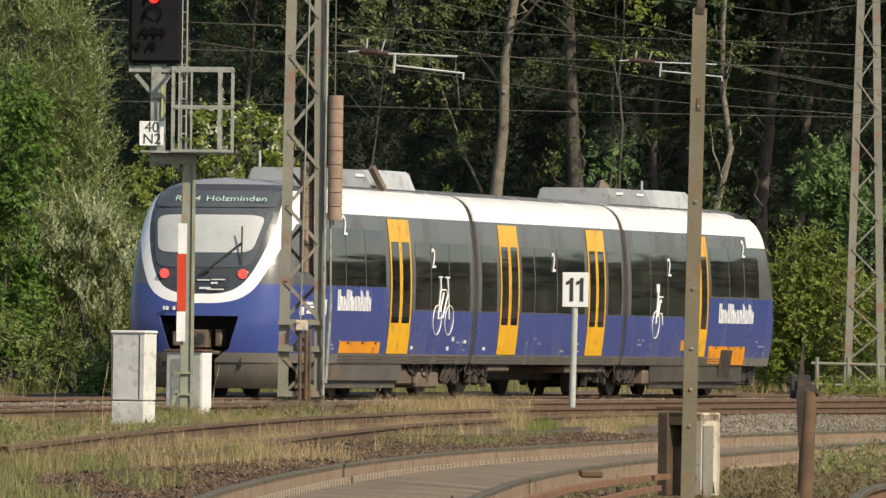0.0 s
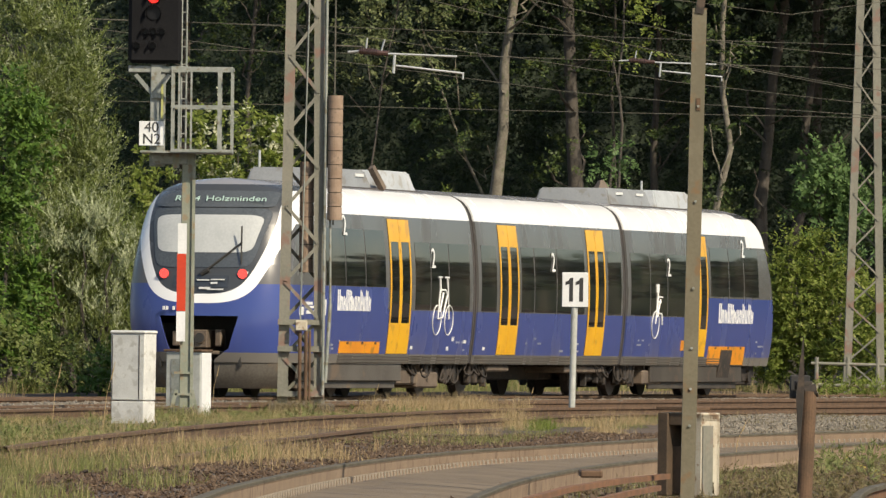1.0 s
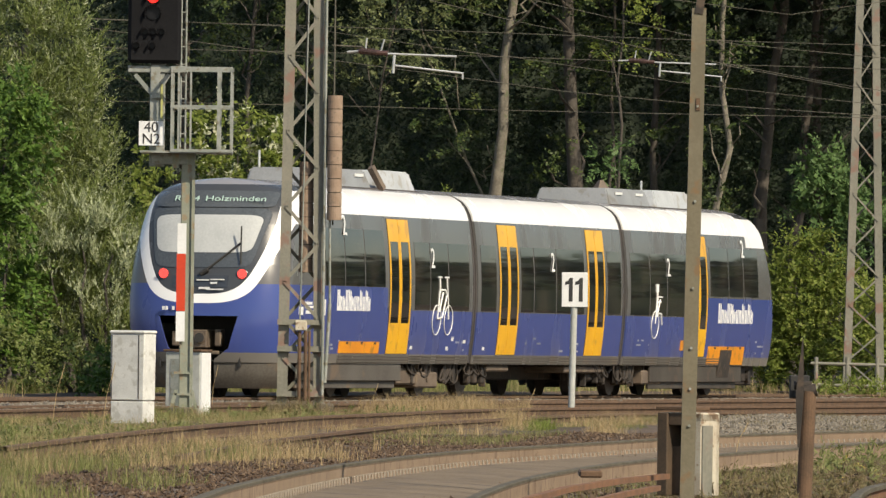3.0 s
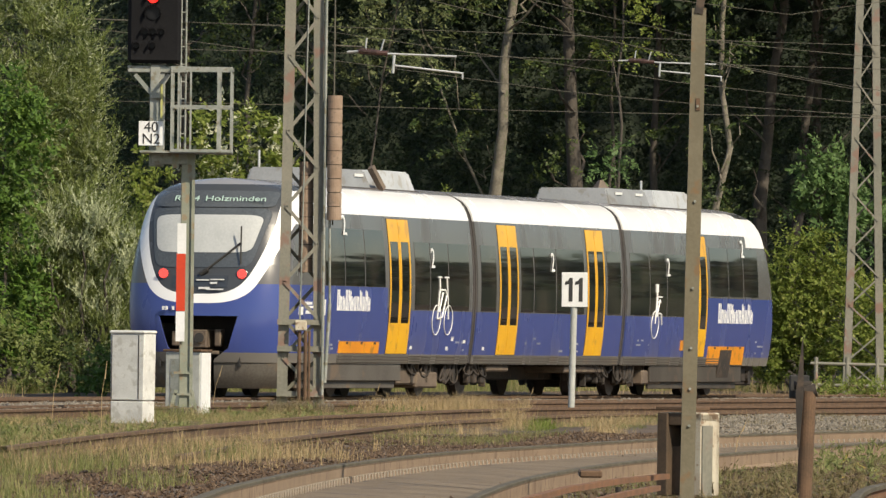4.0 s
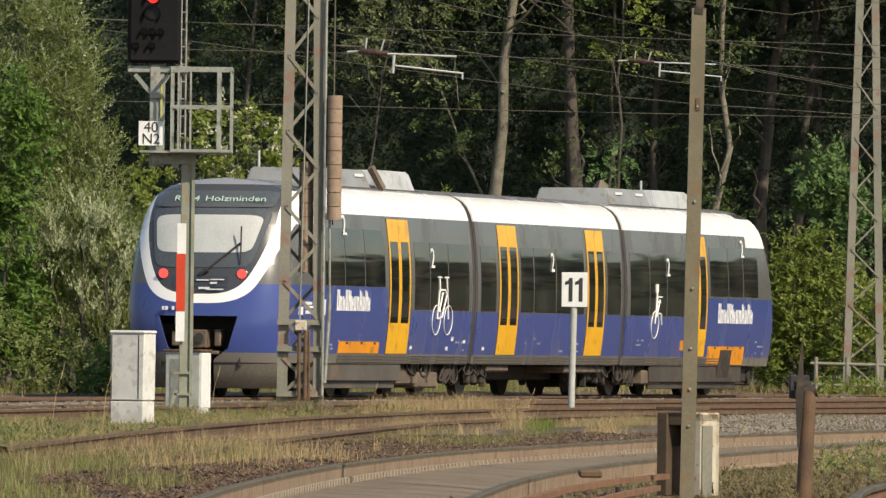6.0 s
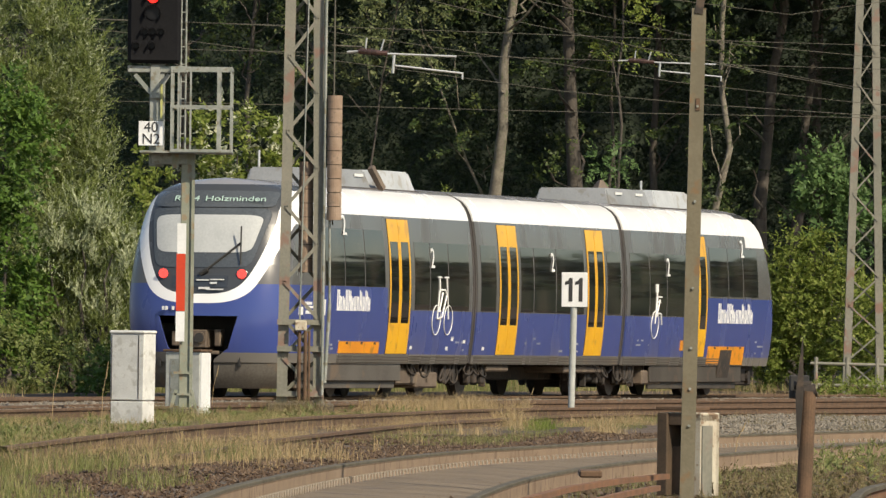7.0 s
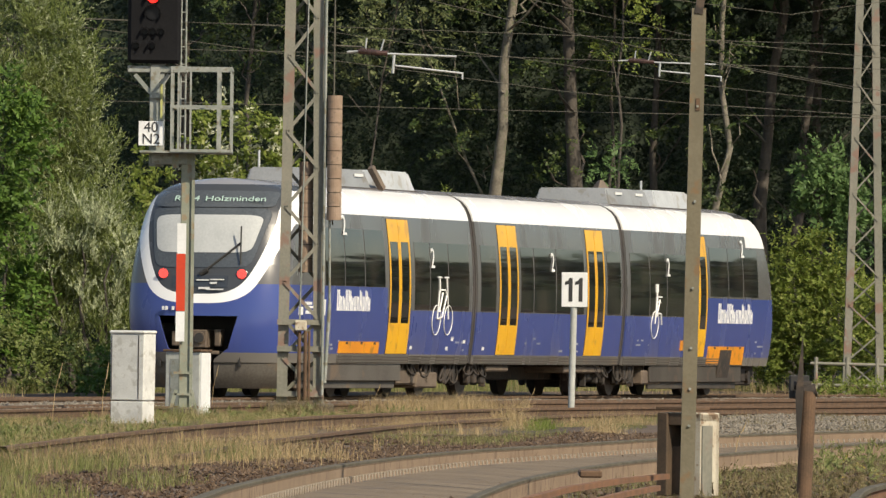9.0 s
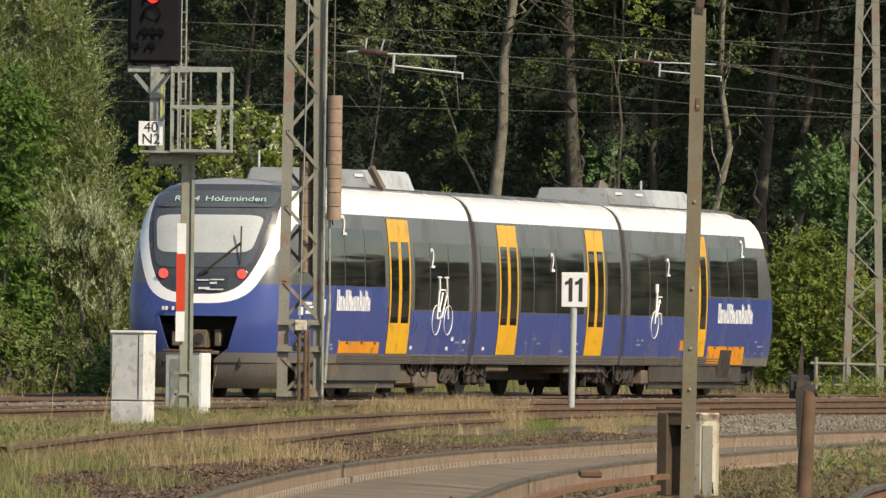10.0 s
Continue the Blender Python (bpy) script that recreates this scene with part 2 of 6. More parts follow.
def frame_of(a, b):
    """Pose with z along a to b and y as near as may be to the world's y."""
    a, b = Vector(a), Vector(b)
    z = (b - a).normalized()
    ref = Vector((0, 1, 0)) if abs(z.y) < 0.8 else Vector((0, 0, 1))
    y = (ref - z * ref.dot(z)).normalized()
    m = Matrix.Identity(3)
    m.col[0], m.col[1], m.col[2] = y.cross(z), y, z
    return Matrix.Translation((a + b) / 2) @ m.to_4x4(), (b - a).length


def beam(bm, a, b, w, t):
    """A flat bar from a to b, w wide and t thick."""
    mt, ln = frame_of(a, b)
    return box(bm, (0, 0, 0), (w, t, ln), m=mt)


def section(bm, a, b, outline):
    """A closed outline (x, y) drawn out from a to b."""
    mt, ln = frame_of(a, b)
    lo = [bm.verts.new(mt @ Vector((x, y, -ln / 2))) for x, y in outline]
    hi = [bm.verts.new(mt @ Vector((x, y, ln / 2))) for x, y in outline]
    n = len(outline)
    for i in range(n):
        bm.faces.new((lo[i], lo[(i + 1) % n], hi[(i + 1) % n], hi[i]))
    bm.faces.new(lo), bm.faces.new(hi)
    bmesh.ops.recalc_face_normals(bm, faces=bm.faces)
    return bm


def channel(w, d, t, back=1):
    """Outline of a rolled channel: two flanges w wide, d apart, and a web on the side named by back."""
    o = [(-w / 2, -d / 2), (w / 2, -d / 2), (w / 2, d / 2), (-w / 2, d / 2), (-w / 2, d / 2 - t), (w / 2 - t, d / 2 - t), (w / 2 - t, -d / 2 + t), (-w / 2, -d / 2 + t)]
    return [(x * back, y) for x, y in o]


def bars(*items, seg=8):
    bm = bmesh.new()
    for a, b, r in items:
        bar(bm, a, b, r, seg=seg)
    return bm


def letters(name, text, size, material, m, parent=None, align="CENTER", squeeze=1.0, thick=0.003):
    cu = bpy.data.curves.new(name, "FONT")
    cu.body, cu.size, cu.extrude, cu.align_x, cu.align_y = text, size, thick, align, "CENTER"
    cu.materials.append(material)
    ob = new(name, cu)
    ob.matrix_basis = m @ Matrix.Diagonal((squeeze, 1, 1, 1))
    if parent:
        ob.parent = parent
    return ob


def tube(name, pts, r, material, parent):
    """A bent hose or rod through pts."""
    cu = bpy.data.curves.new(name, "CURVE")
    cu.dimensions, cu.bevel_depth, cu.bevel_resolution = "3D", r, 1
    sp = cu.splines.new("POLY")
    sp.points.add(len(pts) - 1)
    for p, q in zip(sp.points, pts):
        p.co = (*q, 1)
    cu.materials.append(material)
    ob = new(name, cu)
    ob.parent = parent
    return ob


def from_arrays(name, verts, faces, material):
    me = bpy.data.meshes.new(name)
    me.from_pydata(verts, [], faces)
    me.materials.append(material)
    return me


# ---- the lie of the land ----
TH, X0, Y0 = 0.286, -4.0887, 168.616
SIN, COS = math.sin(TH), math.cos(TH)


def sstep(a, b, x):
    t = np.clip((x - a) / (b - a), 0, 1)
    return t * t * (3 - 2 * t)


def along(x, y):
    return (x - X0) * SIN + (y - Y0) * COS, (x - X0) * COS - (y - Y0) * SIN


def level(x, y):
    """Height of the rail tops: the yard is flat."""
    return np.zeros_like(np.asarray(x, float))


def glide(pts, step=0.6):
    """Points at even steps on a smooth curve through pts."""
    p = np.array(pts, float)
    p = np.vstack([2 * p[0] - p[1], p, 2 * p[-1] - p[-2]])
    out = []
    for i in range(1, len(p) - 2):
        t = np.linspace(0, 1, 24, endpoint=False)[:, None]
        a, b, c, d = p[i - 1], p[i], p[i + 1], p[i + 2]
        out.append(0.5 * (2 * b + (c - a) * t + (2 * a - 5 * b + 4 * c - d) * t**2 + (3 * b - a - 3 * c + d) * t**3))
    q = np.vstack(out + [p[-2][None]])
    ln = np.concatenate([[0], np.cumsum(np.linalg.norm(np.diff(q, axis=0), axis=1))])
    k = np.arange(0, ln[-1], step)
    return np.stack([np.interp(k, ln, q[:, 0]), np.interp(k, ln, q[:, 1])], 1)


RAIL_A = [(-1.72, 38), (-1.58, 49), (-1.44, 57.1), (-1.29, 63.6), (-0.78, 74.3), (0.1, 84.7), (1.18, 92.5), (2.23, 99.7), (3.19, 105.5), (5.16, 114), (8.8, 125), (14, 137), (24, 154)]
RAIL_D = [(-4.3, 62), (-3.95, 78), (-3.6, 90), (-3.13, 101.5), (-2.45, 113.5), (-1.67, 125), (-1.06, 130.4), (-0.24, 137.7), (0.58, 144), (1.88, 150.2), (4.34, 158.5), (7.6, 168), (16, 192), (30, 232)]
RAIL_E = [(-9.2, 108), (-7.4, 120), (-5.88, 130.5), (-4.6, 138.9), (-1.62, 154.4), (2.11, 167.8), (5.27, 178.5), (8.6, 189.5), (16, 215), (28, 256)]
PATH_A, PATH_D, PATH_E = glide(RAIL_A), glide(RAIL_D), glide(RAIL_E)


def beside(path, off):
    """The path moved off metres to its right."""
    d = np.gradient(path, axis=0)
    d /= np.linalg.norm(d, axis=1)[:, None]
    return path + off * np.stack([d[:, 1], -d[:, 0]], 1)


def ground_z(x, y):
    x, y = np.asarray(x, float), np.asarray(y, float)
    z = level(x, y) - 0.17
    wa = x - np.interp(y, PATH_A[:, 1], PATH_A[:, 0])
    z = z - 0.045 * np.clip(wa, 0, 1.55) * (1 - sstep(112, 125, y)) * (1 - sstep(2.5, 6, wa))
    s, w = along(x, y)
    z = z + 0.16 * sstep(-2.2, -4.5, w) + 1.0 * sstep(-14, -40, w)
    # low bank of earth between the two curved tracks
    z = z + 0.07 * np.exp(-((wa + 1.5) / 0.6) ** 2) * (1 - sstep(90, 100, y))
    z = z + 0.018 * np.sin(x * 2.3 + y * 0.7) * np.sin(y * 0.9 - x) * sstep(0.0, 0.5, np.abs(w) - 1.4)
    return z


# ---- ground and tracks ----
def make_ground():
    gx = np.concatenate([[-3000, -800, -250, -90, -40, -25], np.arange(-16, 18.1, 0.3), [25, 40, 90, 250, 800, 3000]])
    gy = np.concatenate([[-2500, -600, -150, -40, 0, 25], np.arange(45, 130, 0.7), np.arange(130, 225, 0.5), [235, 250, 280, 350, 600, 1200, 4500]])
    xx, yy = np.meshgrid(gx, gy)
    zz = ground_z(xx, yy)
    v = np.stack([xx, yy, zz], -1).reshape(-1, 3)
    nx = len(gx)
    i = (np.arange(len(gy) - 1)[:, None] * nx + np.arange(nx - 1)[None]).reshape(-1)
    f = np.stack([i, i + 1, i + nx + 1, i + nx], 1)
    ob = new("ground", from_arrays("ground", v.tolist(), f.tolist(), M_SOIL))
    for p in ob.data.polygons:
        p.use_smooth = True
    tagged(ob, "dry brown earth of a railway yard with sparse growth", "ground", kind="structure")


DUSTY_SECTION = [(-0.036, 0), (-0.036, -0.018), (-0.030, -0.03), (-0.028, -0.125), (-0.065, -0.145), (-0.065, -0.16), (0.065, -0.16), (0.065, -0.145), (0.028, -0.125), (0.030, -0.03), (0.036, -0.018), (0.036, 0), (0.028, 0.006), (-0.028, 0.006)]
RAIL_SECTION = [(-0.036, 0), (-0.036, -0.03), (-0.012, -0.045), (-0.009, -0.125), (-0.065, -0.145), (-0.065, -0.16), (0.065, -0.16), (0.065, -0.145), (0.009, -0.125), (0.012, -0.045), (0.036, -0.03), (0.036, 0), (0.028, 0.006), (-0.028, 0.006)]


def rail_mesh(path, zs, head, side, outline=RAIL_SECTION):
    d = np.gradient(path, axis=0)
    d /= np.linalg.norm(d, axis=1)[:, None]
    r = np.stack([d[:, 1], -d[:, 0]], 1)
    k = len(outline)
    v, f, mi = [], [], []
    for i in range(len(path)):
        for u, h in outline:
            v.append((path[i, 0] + r[i, 0] * u, path[i, 1] + r[i, 1] * u, zs[i] + h - 0.006))
    for i in range(len(path) - 1):
        for j in range(k):
            a, b = i * k + j, i * k + (j + 1) % k
            f.append((a, a + k, b + k, b))
            mi.append(0 if j in (0, 10, 11, 12, 13) else 1)
    me = from_arrays("rail", v, f, head)
    me.materials.append(side)
    me.polygons.foreach_set("material_index", mi)
    return me


def make_track(label, left_path, cant, stretch, head=M_RAILHEAD, side=M_RUST, dusty=False):
    """Two rails 1.435 m apart on sleepers; cant lowers the second rail."""
    t = thing("railway_track", Matrix.Identity(4), label, "railway track", "railway tracks", "structure")
    zl = level(left_path[:, 0], left_path[:, 1])
    for off, dz in ((0.0, 0.0), (1.505, -cant)):
        ob = new("rail", rail_mesh(beside(left_path, off), zl + dz, head, side, DUSTY_SECTION if dusty else RAIL_SECTION))
        ob.parent = t
    slab = mesh_of("sleeper", boxes(((0, 0, 0), (2.5, 0.24, 0.12)), bevel=0.015))
    slab.materials.append(M_SLEEPER)
    # clips on a dark plate that paints in the shaded gap between them
    bm = bmesh.new()
    box(bm, (0.04, 0, 0), (0.24, 0.312, 0.02))
    for f in bm.faces:
        f.material_index = 1
    box(bm, (0.105, 0, 0.034), (0.014, 0.03, 0.068), 0.003)
    box(bm, (0.098, 0, 0.066), (0.02, 0.022, 0.012))
    chair = mesh_of("rail_chair", bm)
    chair.materials.append(M_CLIP), chair.materials.append(M_UNDER)
    d = np.gradient(left_path, axis=0)
    mid = beside(left_path, 0.7525)
    for i in range(len(left_path)):
        if not stretch[0] < left_path[i, 1] < stretch[1]:
            continue
        turn = math.degrees(math.atan2(-d[i, 0], d[i, 1]))
        tilt = math.degrees(math.atan2(cant, 1.505))
        ob = new("sleeper", slab)
        ob.parent = t
        ob.matrix_basis = pose(mid[i, 0], mid[i, 1], zl[i] - cant / 2 - 0.237, 0, 0, turn) @ pose(0, 0, 0, 0, tilt, 0)
        for k in (0, 0.5) if dusty else ():
            p = left_path[i] + k * d[i]
            c = new("rail_chair", chair)
            c.parent = t
            c.matrix_basis = pose(p[0], p[1], zl[i] - 0.162, 0, 0, turn)
    return t


def straight(w, s0, s1, step=0.6):
    s = np.arange(s0, s1, step)
    return np.stack([X0 + SIN * s + COS * w, Y0 + COS * s - SIN * w], 1)


def make_fill():
    """The trodden grey fill between the rails of the near curve."""
    ks = np.linspace(0.19, 1.44, 9)
    rows = [beside(PATH_A, k) for k in ks]
    n = len(PATH_A)
    v, f = [], []
    for j, k in enumerate(ks):
        for i in range(n):
            x, y = rows[j][i]
            v.append((x, y, -0.045 * k - 0.125 + 0.02 * math.sin(k * 2.1) + 0.002 * noise.noise((x * 3, y * 0.3, 0))))
    for j in range(len(ks) - 1):
        for i in range(n - 1):
            a = j * n + i
            f.append((a, a + n, a + n + 1, a + 1))
    ob = new("track_bed", from_arrays("track_bed", v, f, M_FILL))
    for p in ob.data.polygons:
        p.use_smooth = True
    tagged(ob, "dusty grey brown fill between the rails", "track bed", kind="structure")


def scatter_lumps(name, material, label, category, x, y, size, lift=0.0):
    """Angular stones or clods lying on the ground, as one sheet of stuff."""
    n = len(x)
    rng = np.random.default_rng(len(name) + n)
    octa = np.array([(1, 0, 0), (-1, 0, 0), (0, 1, 0), (0, -1, 0), (0, 0, 1), (0, 0, -1)], float)
    tri = np.array([(0, 2, 4), (2, 1, 4), (1, 3, 4), (3, 0, 4), (2, 0, 5), (1, 2, 5), (3, 1, 5), (0, 3, 5)])
    a = rng.uniform(0, 6.28, n)
    v = octa[None] * rng.uniform(0.6, 1.25, (n, 6, 1)) * size[:, None, None] * np.array([1, 1, 0.75])
    v = v + rng.normal(0, 0.22, v.shape) * size[:, None, None]
    c, s = np.cos(a)[:, None], np.sin(a)[:, None]
    v = np.stack([v[..., 0] * c - v[..., 1] * s, v[..., 0] * s + v[..., 1] * c, v[..., 2]], -1)
    v += np.stack([x, y, ground_z(x, y) + lift + size * 0.25], -1)[:, None]
    f = (tri[None] + (np.arange(n) * 6)[:, None, None]).reshape(-1, 3)
    ob = new(name, from_arrays(name, v.reshape(-1, 3).tolist(), f.tolist(), material))
    return tagged(ob, label, category, kind="stuff")


def scatter_blades(name, material, label, x, y, height, width, lean=0.5, base=0.0, category="grass"):
    """Bent blades of grass rooted on the ground, as one sheet of stuff."""
    x, y = np.concatenate([x, x + 0.013]), np.concatenate([y, y + 0.03])
    width *= 0.62
    n = len(x)
    rng = np.random.default_rng(n + 7)
    a = rng.uniform(0, 6.28, n)
    h = height * (0.25 + 0.95 * rng.uniform(0, 1, n) ** 2.2)
    ln = rng.normal(0, lean, n) * h
    b = rng.uniform(0, 6.28, n)
    z = ground_z(x, y) + base - 0.02
    dx, dy = np.cos(a) * width / 2, np.sin(a) * width / 2
    lx, ly = np.cos(b) * ln, np.sin(b) * ln
    v = np.stack([np.stack([x - dx, y - dy, z], -1), np.stack([x + dx, y + dy, z], -1),
                  np.stack([x + dx * 0.8 + lx * 0.35, y + dy * 0.8 + ly * 0.35, z + h * 0.6], -1),
                  np.stack([x - dx * 0.8 + lx * 0.35, y - dy * 0.8 + ly * 0.35, z + h * 0.6], -1),
                  np.stack([x + lx, y + ly, z + h], -1)], 1)
    k = (np.arange(n) * 5)[:, None]
    f = (k + np.array([[0, 1, 2, 3]])).tolist() + (k + np.array([[3, 2, 4]])).tolist()
    ob = new(name, from_arrays(name, v.reshape(-1, 3).tolist(), f, material))
    return tagged(ob, label, category, kind="stuff")


# ---- the railcar ----
FRONT, LENGTH = -0.5, 34.4
HZ = [0.60, 0.75, 1.0, 1.3, 1.6, 1.9, 2.3, 2.7, 3.0, 3.22, 3.36, 3.48, 3.58, 3.66, 3.72, 3.77, 3.80, 3.82]
HW = [1.325, 1.355, 1.40, 1.435, 1.455, 1.4625, 1.455, 1.43, 1.40, 1.365, 1.325, 1.27, 1.19, 1.08, 0.92, 0.70, 0.45, 0.02]


def half(z):
    """Half the body's width at height z: a barrelled flank below the roof's curve."""
    if z < 3.2:
        return 1.4625 - 0.0604 * (z - 1.95) ** 2
    return float(np.interp(z, HZ, HW))


def setback(u, z):
    """How far the cab front lies behind the foremost point."""
    u = min(abs(u), 0.995)
    plan = 0.72 * (1 - math.sqrt(1 - u**2.6))
    rake = 0.98 * (max(z - 1.25, 0) / 2.5) ** 1.7 + 0.10 * (max(1.2 - z, 0) / 0.6) ** 2
    crown = 0.55 * (1 - math.sqrt(1 - min(max(z - 3.0, 0) / 0.83, 0.995) ** 3))
    return plan + rake + crown


def shell(s0, s1, cab):
    """Body between s0 and s1; cab: 1 for a cab at s0, -1 at s1, 0 for none."""
    bm = bmesh.new()
    zs = sorted(set(list(np.linspace(0.60, 3.2, 27)) + HZ))
    stations = [0, 0.15, 0.35, 0.6, 0.9, 1.3, 1.8, 2.4, 3.0, 3.6] if cab else [0]
    ln = s1 - s0
    stations = [q for q in stations] + [ln]

    def at(q, u, z):
        s = q + (setback(u, z) * max(1 - q / 3.6, 0) ** 1.4 if cab else 0)
        return (s0 + s if cab >= 0 else s1 - s, -u * half(z), z)

    sides = {}
    for sd in (-1, 1):
        sides[sd] = [[bm.verts.new(at(q, sd, z)) for z in zs] for q in stations]
        g = sides[sd]
        for i in range(len(g) - 1):
            for j in range(len(zs) - 1):
                bm.faces.new((g[i][j], g[i + 1][j], g[i + 1][j + 1], g[i][j + 1]))
    for i in range(len(stations) - 1):  # roof crown and floor
        for j in (-1, 0):
            bm.faces.new((sides[-1][i][j], sides[-1][i + 1][j], sides[1][i + 1][j], sides[1][i][j]))
    us = [-1] + list(np.linspace(-0.985, 0.985, 41)) + [1]
    if cab:
        g = [[sides[-1][0][j] if u == -1 else sides[1][0][j] if u == 1 else bm.verts.new(at(0, u, z)) for u in us] for j, z in enumerate(zs)]
        for j in range(len(zs) - 1):
            for i in range(len(us) - 1):
                if zs[j + 1] < 1.42 and abs(us[i] + us[i + 1]) / 2 < 0.50:
                    continue  # the pocket of the coupler
                bm.faces.new((g[j][i], g[j][i + 1], g[j + 1][i + 1], g[j + 1][i]))
    bm.faces.new([sides[-1][-1][j] for j in range(len(zs))] + [sides[1][-1][j] for j in reversed(range(len(zs)))])
    if not cab:
        bm.faces.new([sides[-1][0][j] for j in range(len(zs))] + [sides[1][0][j] for j in reversed(range(len(zs)))])
    bmesh.ops.recalc_face_normals(bm, faces=bm.faces)
    return bm


def patch(s0, s1, z0, z1, off, side=1, bm=None, thick=0.03, nz=10):
    """A panel that follows the curved flank, off metres proud of it."""
    bm = bm or bmesh.new()
    zs = np.linspace(z0, z1, nz)
    rows = [[bm.verts.new((s, -side * (half(z) + o), z)) for z in zs] for s, o in ((s0, off), (s1, off), (s1, off - thick), (s0, off - thick))]
    for a in range(4):
        b = (a + 1) % 4
        for j in range(nz - 1):
            bm.faces.new((rows[a][j], rows[b][j], rows[b][j + 1], rows[a][j + 1]))
    bm.faces.new([r[0] for r in rows]), bm.faces.new([r[-1] for r in reversed(rows)])
    bmesh.ops.recalc_face_normals(bm, faces=bm.faces)
    return bm


def front_panel(inside, off, us, zs, thick=0.02, cab=1):
    """A panel on the cab front, over the cells for which inside(w, z) holds."""
    bm = bmesh.new()

    def at(u, z, o):
        s = setback(u, z) - o
        return (FRONT + s if cab > 0 else LENGTH - s, -u * half(z), z)

    g = {}
    for o in (off, off - thick):
        for i, u in enumerate(us):
            for j, z in enumerate(zs):
                g[o, i, j] = bm.verts.new(at(u, z, o))
    cells = {(i, j) for i in range(len(us) - 1) for j in range(len(zs) - 1) if inside((us[i] + us[i + 1]) / 2 * half(zs[j]), (zs[j] + zs[j + 1]) / 2)}
    a, b = off, off - thick
    for i, j in cells:
        bm.faces.new((g[a, i, j], g[a, i + 1, j], g[a, i + 1, j + 1], g[a, i, j + 1]))
        for di, dj, p, q in ((-1, 0, (i, j), (i, j + 1)), (1, 0, (i + 1, j), (i + 1, j + 1)), (0, -1, (i, j), (i + 1, j)), (0, 1, (i, j + 1), (i + 1, j + 1))):
            if (i + di, j + dj) not in cells:
                bm.faces.new((g[a, p[0], p[1]], g[a, q[0], q[1]], g[b, q[0], q[1]], g[b, p[0], p[1]]))
    bmesh.ops.delete(bm, geom=[v for v in bm.verts if not v.link_faces], context="VERTS")
    bmesh.ops.recalc_face_normals(bm, faces=bm.faces)
    return bm


def front_shape(inside, off, cz, thick=0.02, cab=1, n=120):
    """A panel on the cab front with a smooth outline: the reach of inside(w, z) all round (0, cz)."""
    bm = bmesh.new()

    def at(w, z, o):
        s = setback(w / half(z), z) - o
        return bm.verts.new((FRONT + s if cab > 0 else LENGTH - s, -w, z))

    reach = []
    for k in range(n):
        a = 2 * math.pi * k / n
        lo, hi = 0.0, 1.7
        for _ in range(22):
            m = (lo + hi) / 2
            lo, hi = (m, hi) if inside(m * math.cos(a), cz + m * math.sin(a)) else (lo, m)
        reach.append((lo * math.cos(a), lo * math.sin(a)))
    rows = [[at(w * f, cz + h * f, off) for w, h in reach] for f in (0.12, 0.25, 0.4, 0.55, 0.7, 0.82, 0.92, 1.0)]
    rows.append([at(w, cz + h, off - thick) for w, h in reach])
    for a, b in zip(rows, rows[1:]):
        for k in range(n):
            bm.faces.new((a[k], a[(k + 1) % n], b[(k + 1) % n], b[k]))
    bm.faces.new(rows[0])
    bmesh.ops.recalc_face_normals(bm, faces=bm.faces)
    return bm


def wheel_mesh(r=0.385):
    bm = bmesh.new()
    bar(bm, (0, -0.065, 0), (0, 0.065, 0), r, seg=28)
    bar(bm, (0, 0.06, 0), (0, 0.09, 0), r + 0.028, seg=28)
    bar(bm, (0, -0.10, 0), (0, -0.06, 0), 0.12, seg=16)
    me = mesh_of("wheel", bm)
    me.materials.append(M_STEELW)
    return me


